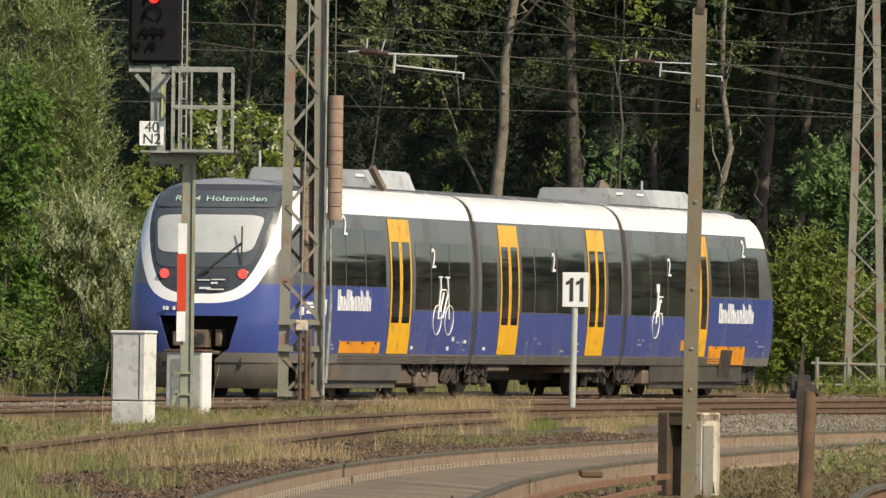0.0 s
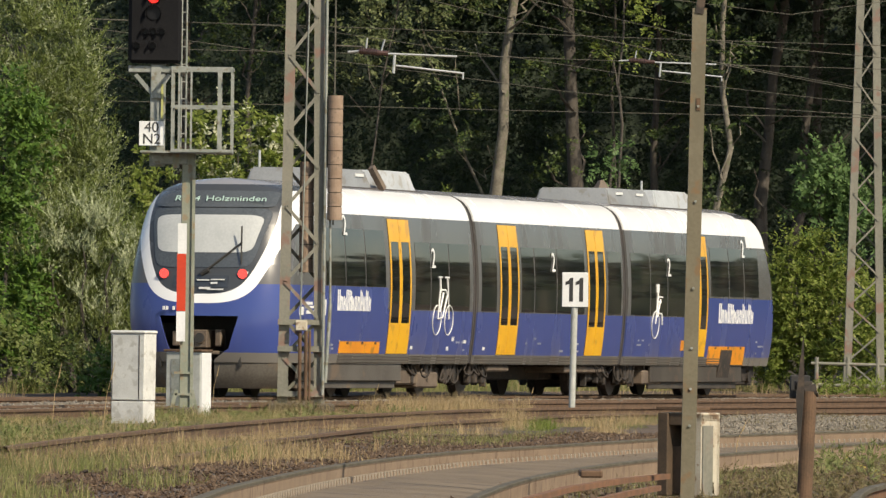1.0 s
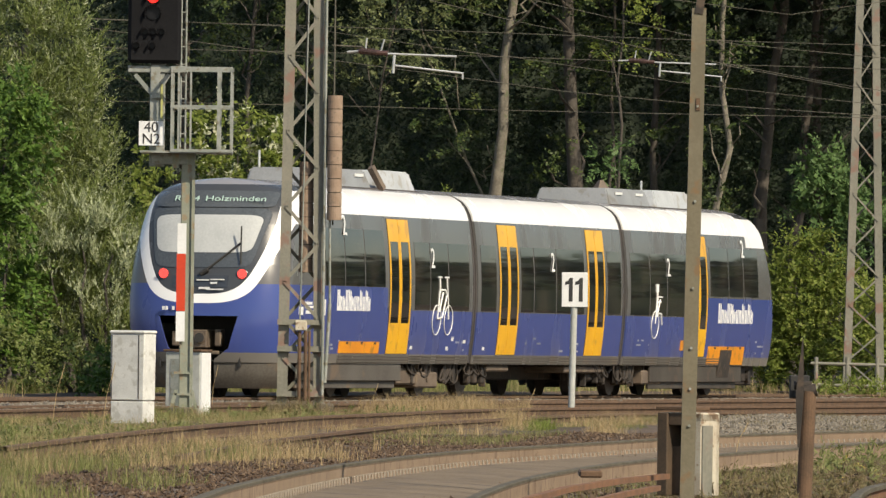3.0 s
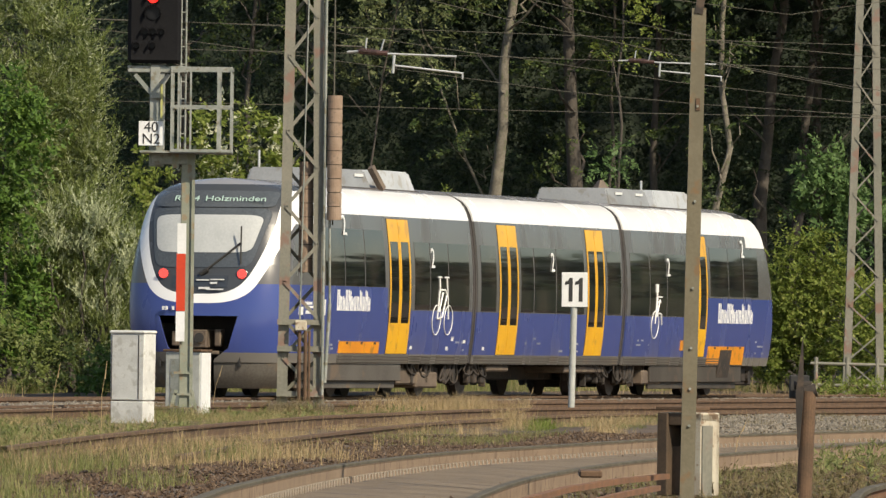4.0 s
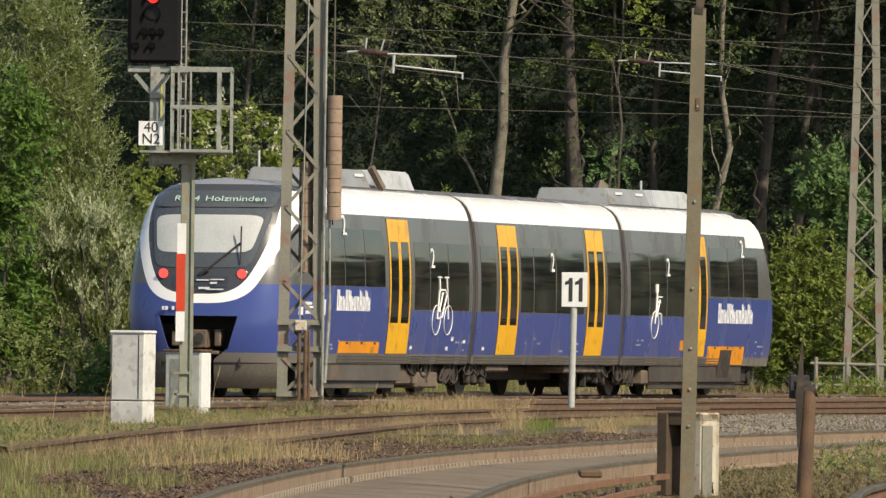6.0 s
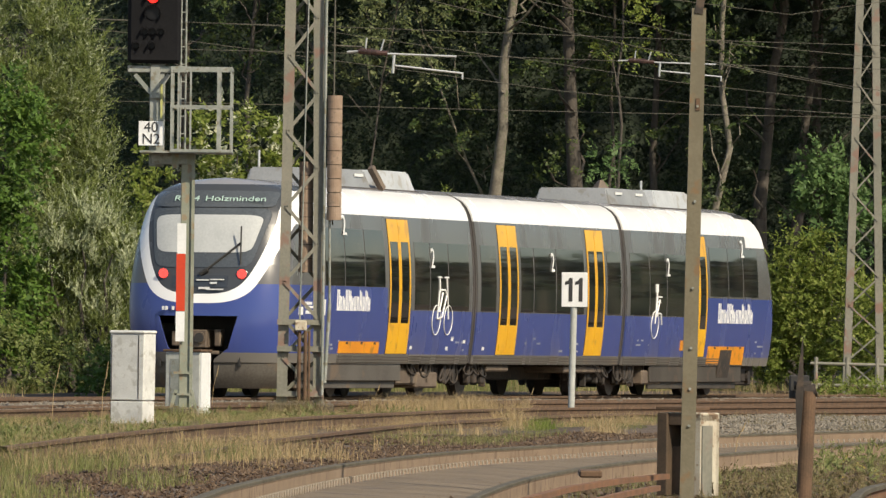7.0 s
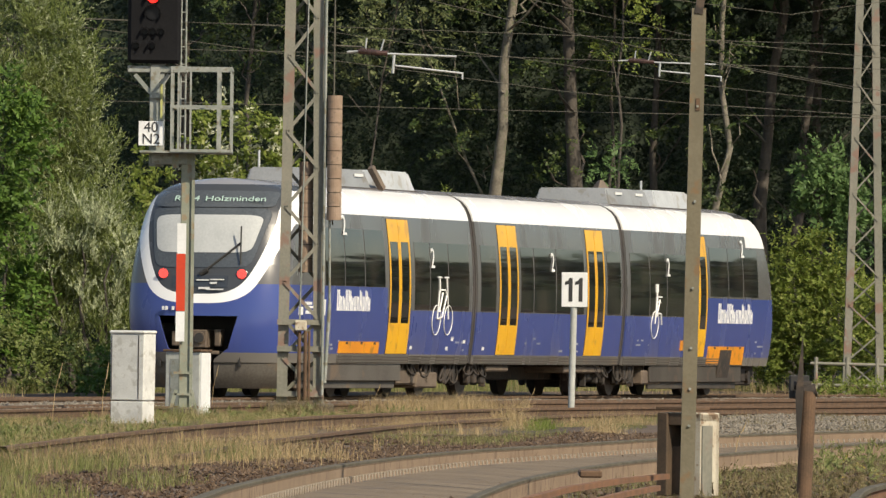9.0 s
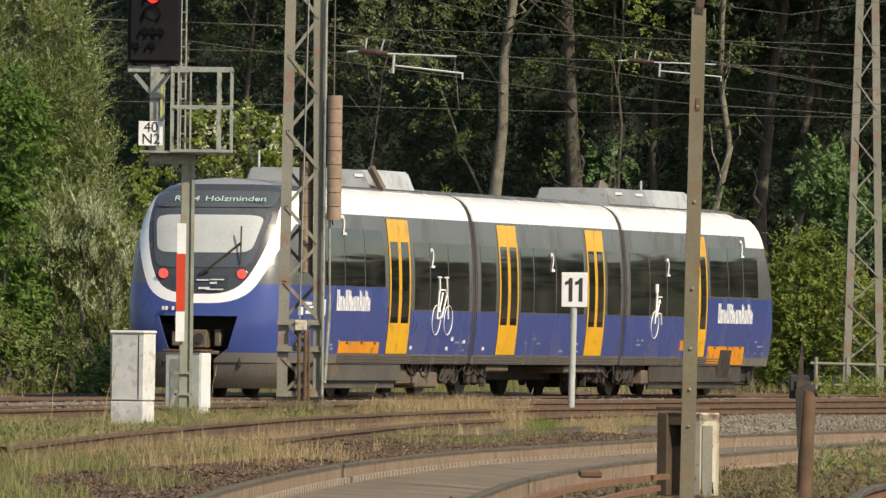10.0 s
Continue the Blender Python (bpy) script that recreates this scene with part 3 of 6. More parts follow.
def make_railcar():
    car = thing("diesel_railcar", Matrix.Translation((X0, Y0, 0.006)) @ pose(0, 0, 0, 0, 0, 90 - math.degrees(TH)),
                "blue, grey and white three-part diesel railcar with yellow doors", "railcar")
    J1, J2 = 11.72, 22.18
    for s0, s1, cab in ((FRONT, J1 - 0.17, 1), (J1 + 0.17, J2 - 0.17, 0), (J2 + 0.17, LENGTH, -1)):
        smooth(part("body", shell(s0, s1, cab), M_LIVERY, car), 35)
    for j in (J1, J2):
        bm = bmesh.new()
        for k in range(5):
            o = -0.16 + k * 0.08
            zs = list(np.linspace(0.62, 3.2, 14)) + [3.36, 3.5, 3.6, 3.68, 3.73]
            ring = [(half(z) - 0.03 - (0.035 if k % 2 else 0), z) for z in zs]
            pts = [(-w, z) for w, z in ring] + [(w, z) for w, z in reversed(ring)]
            lo = [bm.verts.new((j + o - 0.03, w, z)) for w, z in pts]
            hi = [bm.verts.new((j + o + 0.045, w, z)) for w, z in pts]
            for i in range(len(pts)):
                q = (i + 1) % len(pts)
                bm.faces.new((lo[i], lo[q], hi[q], hi[i]))
            bm.faces.new(lo), bm.faces.new(list(reversed(hi)))
        bmesh.ops.recalc_face_normals(bm, faces=bm.faces)
        part("bellows", bm, M_BELLOWS, car, "dark grey folded gangway bellows")
    # doors: two leaves each, with a tall pane
    for c, w in ((6.86, 1.30), (13.97, 1.26), (20.07, 1.22), (27.82, 1.24)):
        for side in (1, -1):
            door = part("door", patch(c - w / 2 - 0.03, c + w / 2 + 0.03, 0.775, 3.20, 0.004, side, thick=0.05, nz=16), M_RUBBER, car, "pair of yellow sliding door leaves")
            for k in (-1, 1):
                a, b = (c - w / 2, c - 0.012) if k < 0 else (c + 0.012, c + w / 2)
                bm = bmesh.new()
                patch(a, b, 0.78, 1.33, 0.012, side, bm), patch(a, b, 2.79, 3.195, 0.012, side, bm)
                e = 0.072
                patch(a, a + e, 1.33, 2.79, 0.012, side, bm), patch(b - e, b, 1.33, 2.79, 0.012, side, bm)
                part("door_leaf", bm, M_YELLOW, door, "yellow painted door leaf")
                smooth(part("door_pane", patch(a + e, b - e, 1.33, 2.79, 0.007, side), M_GLASS, door, "dark tinted door pane"))
    # window panes along the flank
    panes = [(2.30, 3.44, 1.97, 2.98), (3.50, 4.66, 1.97, 2.98), (4.72, 5.92, 1.97, 2.98),
             (7.80, 8.75, 1.58, 2.80), (8.81, 9.92, 1.58, 2.80), (9.98, 11.30, 1.58, 2.80),
             (12.1, 13.1, 1.58, 2.80), (14.8, 15.65, 1.58, 2.80), (15.72, 17.2, 1.58, 2.80), (17.27, 19.2, 1.58, 2.80), (20.9, 21.85, 1.58, 2.80),
             (22.6, 24.0, 1.58, 2.80), (24.07, 25.3, 1.58, 2.80), (25.37, 26.9, 1.58, 2.80),
             (28.7, 30.1, 2.0, 2.98), (30.17, 31.3, 2.0, 2.98), (31.37, 32.5, 2.0, 2.98)]
    for s0, s1, z0, z1 in panes:
        for side in (1, -1):
            smooth(part("window_pane", patch(s0, s1, z0, z1, 0.006, side), M_GLASS, car, "dark tinted window pane"))
    # orange flaps, small markings, wordmark bars, numerals and pictograms
    for s0, s1, z0, z1 in ((3.3, 5.75, 0.78, 0.99), (28.75, 31.6, 0.62, 0.99), (26.55, 26.8, 0.90, 1.1), (26.9, 27.1, 0.90, 1.1)):
        part("service_flap", patch(s0, s1, z0, z1, 0.012, 1), M_ORANGE, car, "orange service flap low on the flank")
    for s in (3.7, 4.6, 5.4, 29.2, 30.2, 31.2):
        part("flap_catch", patch(s, s + 0.12, 0.94, 0.985, 0.016, 1, None, 0.02, 3), M_UNDER, car)
    part("exhaust_grille", patch(29.7, 30.6, 0.36, 0.92, 0.02, 1), M_UNDER, car, "dark louvred grille")
    rng = random.Random(4)

    def wordmark(s0, s1, z0, z1):
        """A row of close upright strokes tied by short bars."""
        s, k, h = s0, 0, z1 - z0
        step = (s1 - s0) / 12
        while k < 12:
            bm, tall = bmesh.new(), k in (0, 3, 4, 8, 10)
            top = z1 if tall else z0 + h * 0.70
            w = step * (0.86 if k in (0, 4) else 0.74)
            patch(s, s + w * 0.36, z0, top, 0.006, 1, bm, 0.01, 3)
            patch(s + w * 0.66, s + w, z0, top - h * 0.05 * (k % 3), 0.006, 1, bm, 0.01, 3)
            zt = (z0, z0 + h * 0.48, z0 + h * 0.28)[k % 3]
            patch(s + w * 0.2, s + w * 0.8, zt, zt + h * 0.2, 0.007, 1, bm, 0.01, 3)
            part("lettering_bar", bm, M_MARK, car, "white lettering bar")
            s, k = s + step, k + 1

    wordmark(3.0, 5.05, 1.53, 1.90), wordmark(29.35, 32.15, 1.46, 1.86)
    bm = bmesh.new()
    for s0, s1, z0, z1 in ((0.9, 1.5, 1.62, 1.67), (0.75, 1.0, 1.44, 1.58), (1.1, 1.9, 1.56, 1.6), (1.15, 1.9, 1.46, 1.52), (2.0, 2.12, 1.44, 1.72), (2.2, 2.32, 1.44, 1.72), (2.05, 2.3, 1.52, 1.6)):
        patch(s0, s1, z0, z1, 0.006, 1, bm, 0.01, 3)
    part("side_lettering", bm, M_MARK, car)
    bm = bmesh.new()
    for c in (9.9, 15.0, 22.9, 32.2, 17.6, 2.3):
        for k in range(rng.randint(4, 8)):
            s, z = c + rng.uniform(0, 1.3), 0.82 + rng.choice((0.02, 0.09, 0.16, 0.25))
            patch(s, s + rng.uniform(0.06, 0.3), z, z + 0.035, 0.005, 1, bm, 0.01, 3)
    tagged(part("data_lettering", bm, M_MARKGREY, car, "small worn white data lettering"), kind="stuff")
    bm = bmesh.new()
    for s, z in ((10.3, 1.02), (11.1, 0.98), (10.0, 0.86), (7.7, 0.86), (12.4, 0.86)):
        patch(s, s + 0.14, z, z + 0.06, 0.006, 1, bm, 0.01, 3)
    tagged(part("data_lettering", bm, M_MARK, car), kind="stuff")
    for s, z in ((3.5, 3.02), (8.9, 2.50), (16.95, 2.52), (25.4, 2.52), (31.3, 2.96)):
        letters("class_numeral", "2", 0.52, M_MARK, pose(s, -half(z) - 0.022, z, 90 - 6.9 * (z - 1.95), 0, 0), car, thick=0.004)

    def rings(c, bm, r, s, z, seg=28):
        for k in range(seg):
            a, b = 2 * math.pi * k / seg, 2 * math.pi * (k + 1) / seg
            bar(bm, (s + r * math.cos(a), c(z + r * math.sin(a)), z + r * math.sin(a)), (s + r * math.cos(b), c(z + r * math.sin(b)), z + r * math.sin(b)), 0.010, seg=5)

    flank = lambda z: -half(z) - 0.012
    for s, both in ((9.25, True), (24.45, False)):
        bm = bmesh.new()
        rings(flank, bm, 0.27, s - 0.05 if both else s, 1.40)
        ln = [((0.0, 1.42), (0.1, 1.95)), ((0.1, 1.95), (0.45, 1.95)), ((0.1, 2.18), (0.12, 1.9)), ((0.3, 1.9), (0.1, 1.55))]
        if both:
            rings(flank, bm, 0.27, s + 0.72, 1.40)
            ln += [((0.72, 1.42), (0.55, 2.18)), ((0.45, 1.95), (0.62, 1.8)), ((0.3, 1.45), (0.55, 1.85)), ((0.42, 2.18), (0.68, 2.18)), ((0.0, 2.18), (0.22, 2.18)), ((0.0, 1.42), (0.3, 1.45))]
        else:
            ln += [((0.1, 2.08), (0.1, 1.62)), ((0.1, 1.62), (0.42, 1.62)), ((0.42, 1.62), (0.5, 1.4)), ((0.1, 1.85), (0.35, 1.85))]
        for (a, za), (b, zb) in ln:
            bar(bm, (s + a, flank(za), za), (s + b, flank(zb), zb), 0.016, seg=5)
        if not both:
            box(bm, (s + 0.1, flank(2.12), 2.12), (0.16, 0.02, 0.16))
        part("pictogram", bm, M_MARK, car, "white bicycle pictogram" if both else "white pushchair pictogram")
    # cab fronts
    fine_u, fine_z = list(np.linspace(-0.86, 0.86, 101)), list(np.linspace(1.85, 3.62, 121))
    for cab in (1, -1):
        sx = lambda s: FRONT + s if cab > 0 else LENGTH - s
        screen = lambda w, z: (abs(w) / (0.88 + 0.24 * (z - 2.3))) ** 9 + (abs(z - 2.76) / 0.52) ** 9 < 1
        part("windscreen", front_shape(screen, 0.012, 2.76, cab=cab), M_SCREEN, car, "large curved windscreen")
        part("sun_blind", front_shape(lambda w, z: (abs(w + 0.01) / (0.83 + 0.22 * (z - 2.4))) ** 8 + (abs(z - 2.83) / 0.33) ** 8 < 1, 0.02, 2.83, cab=cab), M_BLIND, car, "pale sun blind drawn down in the cab")
        part("display_panel", front_shape(lambda w, z: (abs(w) / 1.10) ** 10 + (abs(z - 3.44) / 0.145) ** 10 < 1, 0.024, 3.44, cab=cab, n=200), M_SCREEN, car, "tinted destination display")
        part("chin_panel", front_panel(lambda w, z: abs(w) < 0.5 and 1.9 < z < 2.1, 0.010, fine_u, fine_z, cab=cab), M_MASK, car)
        if cab > 0:
            for text, y, yaw in (("RB84", 0.47, -96), ("Holzminden", -0.42, -85)):
                s = setback(y / half(3.44), 3.44)
                letters("destination_text", text, 0.17, M_AMBER, pose(sx(s - 0.034), y, 3.44, 90, 0, yaw) @ pose(0, 0, 0, -41, 0, 0), car, squeeze=1.32)
            bm = bmesh.new()
            for y0, ln, z in ((0.05, 0.22, 2.02), (-0.20, 0.25, 2.03), (-0.2, 0.12, 1.97), (0.0, 0.2, 1.88), (-0.14, 0.3, 1.86)):
                box(bm, (sx(setback(0.12, z) - 0.035), y0 - ln / 2, z), (0.02, ln, 0.035 if ln < 0.22 else 0.02))
            part("front_lettering", bm, M_MARK, car)
            bm = bmesh.new()
            for y0 in (0.62, 0.56, 0.44, 0.36, 0.28, 0.16):
                box(bm, (sx(setback(0.4, 1.5) - 0.05), y0, 1.53), (0.02, 0.04, 0.065))
            tagged(part("number_bar", bm, M_MARK, car), kind="stuff")
        for y in (-0.74, 0.68):
            z, u = 2.13, y / 1.45
            s = setback(u, z)
            bm = bmesh.new()
            bar(bm, (sx(s - 0.03), y, z), (sx(s + 0.05), y, z), 0.088, seg=24)
            lamp = part("lamp_unit", bm, M_MASK, car)
            bm = bmesh.new()
            for a in range(19):
                r = 0.0 if a == 0 else 0.033 if a < 7 else 0.066
                t = a * math.pi / 3 if a < 7 else a * math.pi / 6
                bar(bm, (sx(s - 0.055), y + r * math.cos(t), z + r * math.sin(t)), (sx(s - 0.02), y + r * math.cos(t), z + r * math.sin(t)), 0.020, seg=8)
            part("tail_light", bm, M_TAIL, lamp, "lit red tail light")
        s1, s2 = setback(0.1, 2.2) - 0.05, setback(0.45, 2.62) - 0.05
        wip = part("wiper", bars(((sx(s1), -0.06, 2.16), (sx(s2), -0.68, 2.68), 0.018), ((sx(s2 - 0.02), -0.68, 2.96), (sx(setback(0.5, 2.3) - 0.05), -0.70, 2.3), 0.014), ((sx(s1), -0.0, 2.12), (sx(s1), -0.14, 2.2), 0.04)), M_RUBBER, car, "black windscreen wiper")
        # coupler pocket
        bm = bmesh.new()
        box(bm, (sx(1.05), 0, 0.98), (0.06, 1.5, 0.86))
        box(bm, (sx(0.62), 0, 1.425), (0.85, 1.5, 0.03)), box(bm, (sx(0.6), 0.72, 0.9), (0.9, 0.04, 0.75)), box(bm, (sx(0.6), -0.72, 0.9), (0.9, 0.04, 0.75))
        part("coupler_pocket", bm, M_RUBBER, car, "black recess for the coupler")
        bm = boxes(((sx(0.35), 0.03, 1.0), (0.5, 0.34, 0.32)), ((sx(0.35), 0.45, 1.0), (0.3, 0.16, 0.26)), ((sx(0.35), -0.30, 1.02), (0.25, 0.12, 0.3)), ((sx(0.3), 0.1, 0.76), (0.2, 0.9, 0.07)), bevel=0.02)
        bar(bm, (sx(0.06), -0.02, 1.02), (sx(0.5), -0.02, 1.02), 0.10, seg=16)
        part("coupler", bm, M_DUSTBOX, car, "dusty steel centre coupler")
        part("coupler_mouth", bars(((sx(0.05), -0.02, 1.02), (sx(0.2), -0.02, 1.02), 0.085), seg=16), M_RUBBER, car)
        # the nose draws in on both sides below the coupler; skirt and plough under it
        for sd in (-1, 1):
            bm, prev = bmesh.new(), None
            for z in np.linspace(1.44, 0.60, 15):
                inner = 0.5 - 0.11 * min(max((1.42 - z) / 0.6, 0), 1) - 0.19 * min(max((0.84 - z) / 0.2, 0), 1)
                us_ = [sd * (inner + (0.53 - inner) * k / 6) for k in range(7)]
                col = [bm.verts.new((sx(setback(u, z) - 0.006), -u * half(z), z)) for u in us_]
                for a in range(6) if prev else ():
                    bm.faces.new((prev[a], prev[a + 1], col[a + 1], col[a]))
                prev = col
            bmesh.ops.recalc_face_normals(bm, faces=bm.faces)
            bmesh.ops.solidify(bm, geom=list(bm.faces), thickness=0.02)
            smooth(part("nose_cheek", bm, M_LIVERY, car))
            if cab < 0:
                continue
            bm, prev = bmesh.new(), None
            for k in range(19):
                u = sd * (0.2 + k / 22.5)
                col = []
                for z, inn in ((0.62, 0.0), (0.45, 0.02), (0.30, 0.06), (0.15, 0.16)):
                    s = setback(u, 0.62) + inn + 0.03
                    col.append(bm.verts.new((sx(s), -u * (half(0.62) - inn), z)))
                if prev:
                    for j in range(3):
                        bm.faces.new((prev[j], col[j], col[j + 1], prev[j + 1]))
                prev = col
            bmesh.ops.recalc_face_normals(bm, faces=bm.faces)
            bmesh.ops.solidify(bm, geom=list(bm.faces), thickness=0.03)
            smooth(part("nose_skirt", bm, M_SKIRT, car, "dusty grey skirt below the nose"))
    for s0, s1, z0 in ((1.1, 7.4, 0.17), (24.6, 31.7, 0.15)):
        for side in (1, -1):
            bm = bmesh.new()
            y = -side * 1.30
            box(bm, ((s0 + s1) / 2, y, (0.6 + z0 + 0.12) / 2), (s1 - s0, 0.05, 0.6 - z0 - 0.12), 0.01)
            box(bm, ((s0 + s1) / 2, y + side * 0.08, z0 + 0.06), (s1 - s0 - 0.3, 0.06, 0.15), 0.01)
            part("side_skirt", bm, M_SKIRT if s0 < 10 else M_SKIRTDARK, car, "dusty side skirt")
    # coupling gear under the far end, and the ribbed sill
    bm = boxes(((33.0, -0.95, 0.40), (0.5, 0.3, 0.34)), ((33.5, -0.8, 0.50), (0.28, 0.5, 0.2)), ((32.4, -1.1, 0.42), (0.4, 0.18, 0.3)), ((33.6, -0.2, 0.45), (0.4, 0.5, 0.3)), bevel=0.03)
    for q in ((32.7, -1.12, 0.38), (33.25, -1.02, 0.5), (33.7, -0.75, 0.42)):
        bar(bm, q, (q[0], q[1] - 0.12, q[2]), 0.13, seg=14)
    part("end_gear", bm, M_UNDER, car, "dusty gear under the far end")
    tube("hose", [(33.3 + 0.09 * t, -1.0 + 0.02 * t, 0.34 - 0.13 * math.sin(math.pi * t / 8)) for t in range(9)], 0.022, M_UNDER, car)
    for s0, s1 in ((3.3, J1 - 0.2), (J1 + 0.2, J2 - 0.2), (J2 + 0.2, 30.6)):
        for z in (0.625, 0.675, 0.725):
            part("sill_rib", patch(s0, s1, z, z + 0.022, 0.014, 1, None, 0.02, 2), M_SKIRT, car)
    # bogies
    wheel = wheel_mesh()
    for c, half_base in ((3.9, 0.95), (J1, 1.35), (J2, 1.35), (30.1, 0.95)):
        bm = bmesh.new()
        for side in (-1, 1):
            y = side * 1.0
            box(bm, (c, y, 0.52), (half_base * 2 + 0.7, 0.14, 0.16), 0.03)
            for k in (-1, 1):
                box(bm, (c + k * half_base, y * 1.05, 0.42), (0.34, 0.2, 0.28), 0.04)
                bar(bm, (c + k * (half_base + 0.1), y, 0.42), (c + k * (half_base - 0.35), y, 0.72), 0.05)
                box(bm, (c + k * (half_base + 0.38), y * 1.1, 0.38), (0.08, 0.12, 0.4), 0.01)
                box(bm, (c + k * 0.5, y * 1.12, 0.36), (0.22, 0.12, 0.3), 0.02)
            bar(bm, (c - 0.2, y * 1.05, 0.58), (c - 0.2, y * 1.05, 0.86), 0.13, seg=14)
            bar(bm, (c + 0.2, y * 1.05, 0.58), (c + 0.2, y * 1.05, 0.86), 0.13, seg=14)
            bar(bm, (c - 0.5, y * 1.15, 0.34), (c + 0.45, y * 1.15, 0.62), 0.035)
        box(bm, (c, 0, 0.5), (0.6, 2.0, 0.2), 0.03)
        bogie = part("bogie", bm, M_UNDER, car, "dusty dark bogie")
        for k in (-1, 1):
            for side in (-1, 1):
                wo = new("wheel", wheel)
                wo.parent = bogie
                wo.matrix_basis = pose(c + k * half_base, side * 0.72, 0.385, 0, 0, 0 if side < 0 else 180)
            part("axle", bars(((c + k * half_base, -0.7, 0.385), (c + k * half_base, 0.7, 0.385), 0.075)), M_UNDER, bogie)
    # equipment under the floor
    for s0, s1, z0, z1, w, mt in ((7.4, 8.7, 0.22, 0.52, 1.22, M_DUSTBOX), (8.7, 10.0, 0.16, 0.45, 1.25, M_DUSTBOX), (13.2, 14.6, 0.46, 0.58, 1.28, M_DUSTBOX), (18.6, 21.4, 0.44, 0.58, 1.26, M_DUSTBOX),
                                 (24.2, 25.6, 0.22, 0.50, 1.28, M_DUSTBOX), (12.8, 20.6, 0.30, 0.58, 0.45, M_UNDER), (7.2, 10.6, 0.3, 0.6, 1.0, M_UNDER), (23.4, 27, 0.3, 0.6, 1.0, M_UNDER), (31.9, 33.2, 0.2, 0.62, 1.15, M_UNDER)):
        bm = bmesh.new()
        box(bm, ((s0 + s1) / 2, 0, (z0 + z1) / 2), (s1 - s0, 2 * w, z1 - z0), 0.03)
        for k in range(3):
            box(bm, (s0 + (s1 - s0) * (0.2 + 0.3 * k), 0, (z1 + 0.62) / 2), (0.06, 2 * w - 0.1, 0.64 - z1))
        part("equipment_box", bm, mt, car)
    for k, c in enumerate((8.3, 9.2, 24.9, 25.8, 11.0, 12.4, 21.4, 22.9, 10.4, 10.75, 12.0, 12.9, 20.9, 22.4, 23.3)):
        y = -1.29
        if k < 4:
            part("step", boxes(((c, y, 0.66), (0.34, 0.05, 0.18)), bevel=0.03), M_RUBBER, car)
        tube("hose", [(c + 0.30 * math.sin(t * 0.8 + k), y + 0.04, 0.60 - (0.2 + 0.04 * (k % 5)) * math.sin(math.pi * t / 6)) for t in range(7)], 0.022, M_UNDER, car)
        part("bracket", boxes(((c + 0.1, y + 0.1, 0.42), (0.10 + 0.05 * (k % 3), 0.12, 0.36)), bevel=0.02), M_UNDER, car)
    # roof units
    for s0, s1, sp in ((4.5, 9.95, 7.5), (23.4, 29.7, 26.8)):
        made = []
        for a, b, w, z1, mt in ((s0, sp - 0.2, 0.80, 4.08, M_ROOFSIDE), (sp, s1, 0.84, 4.10, M_ROOFBOX)):
            bm = bmesh.new()
            v = [bm.verts.new(p) for p in ((a, -w, 3.66), (b, -w, 3.66), (b, w, 3.66), (a, w, 3.66), (a + 0.12, -w + 0.12, z1), (b - 0.22, -w + 0.12, z1), (b - 0.22, w - 0.12, z1), (a + 0.12, w - 0.12, z1))]
            for f in ((0, 1, 5, 4), (1, 2, 6, 5), (2, 3, 7, 6), (3, 0, 4, 7), (4, 5, 6, 7), (3, 2, 1, 0)):
                bm.faces.new([v[i] for i in f])
            bmesh.ops.bevel(bm, geom=list(bm.edges), offset=0.03, segments=2, affect="EDGES")
            made.append(part("roof_unit", bm, mt, car, "grey roof unit"))
        part("unit_base", boxes((((s0 + s1) / 2, 0, 3.70), (s1 - s0 + 0.1, 1.74, 0.12)), bevel=0.02), M_BELLOWS, made[0], "dark base frame")
        if s0 < 10:
            bm = bmesh.new()
            beam(bm, (sp - 0.22, -0.75, 4.14), (sp - 0.02, -0.92, 3.74), 0.14, 0.10)
            part("unit_strut", bm, M_DUSTBOX, made[0], "rusty brown strut")
        for k in (0.25, 0.7):
            part("unit_badge", boxes(((s0 + (sp - s0) * k, -0.735, 3.98), (0.5, 0.02, 0.05))), M_MARK, made[0], "small white plate")
    for q, z1 in (((4.7, 0.55), 4.38), ((27.9, -0.2), 4.30)):
        part("antenna", bars(((*q, 3.7), (*q, z1), 0.024)), M_ALU, car)
    bm = bmesh.new()
    bar(bm, (26.3, 0.2, 4.06), (26.3, 0.2, 4.28), 0.22, 0.05, seg=4)
    part("roof_cowl", bm, M_DUSTBOX, car)
    return car


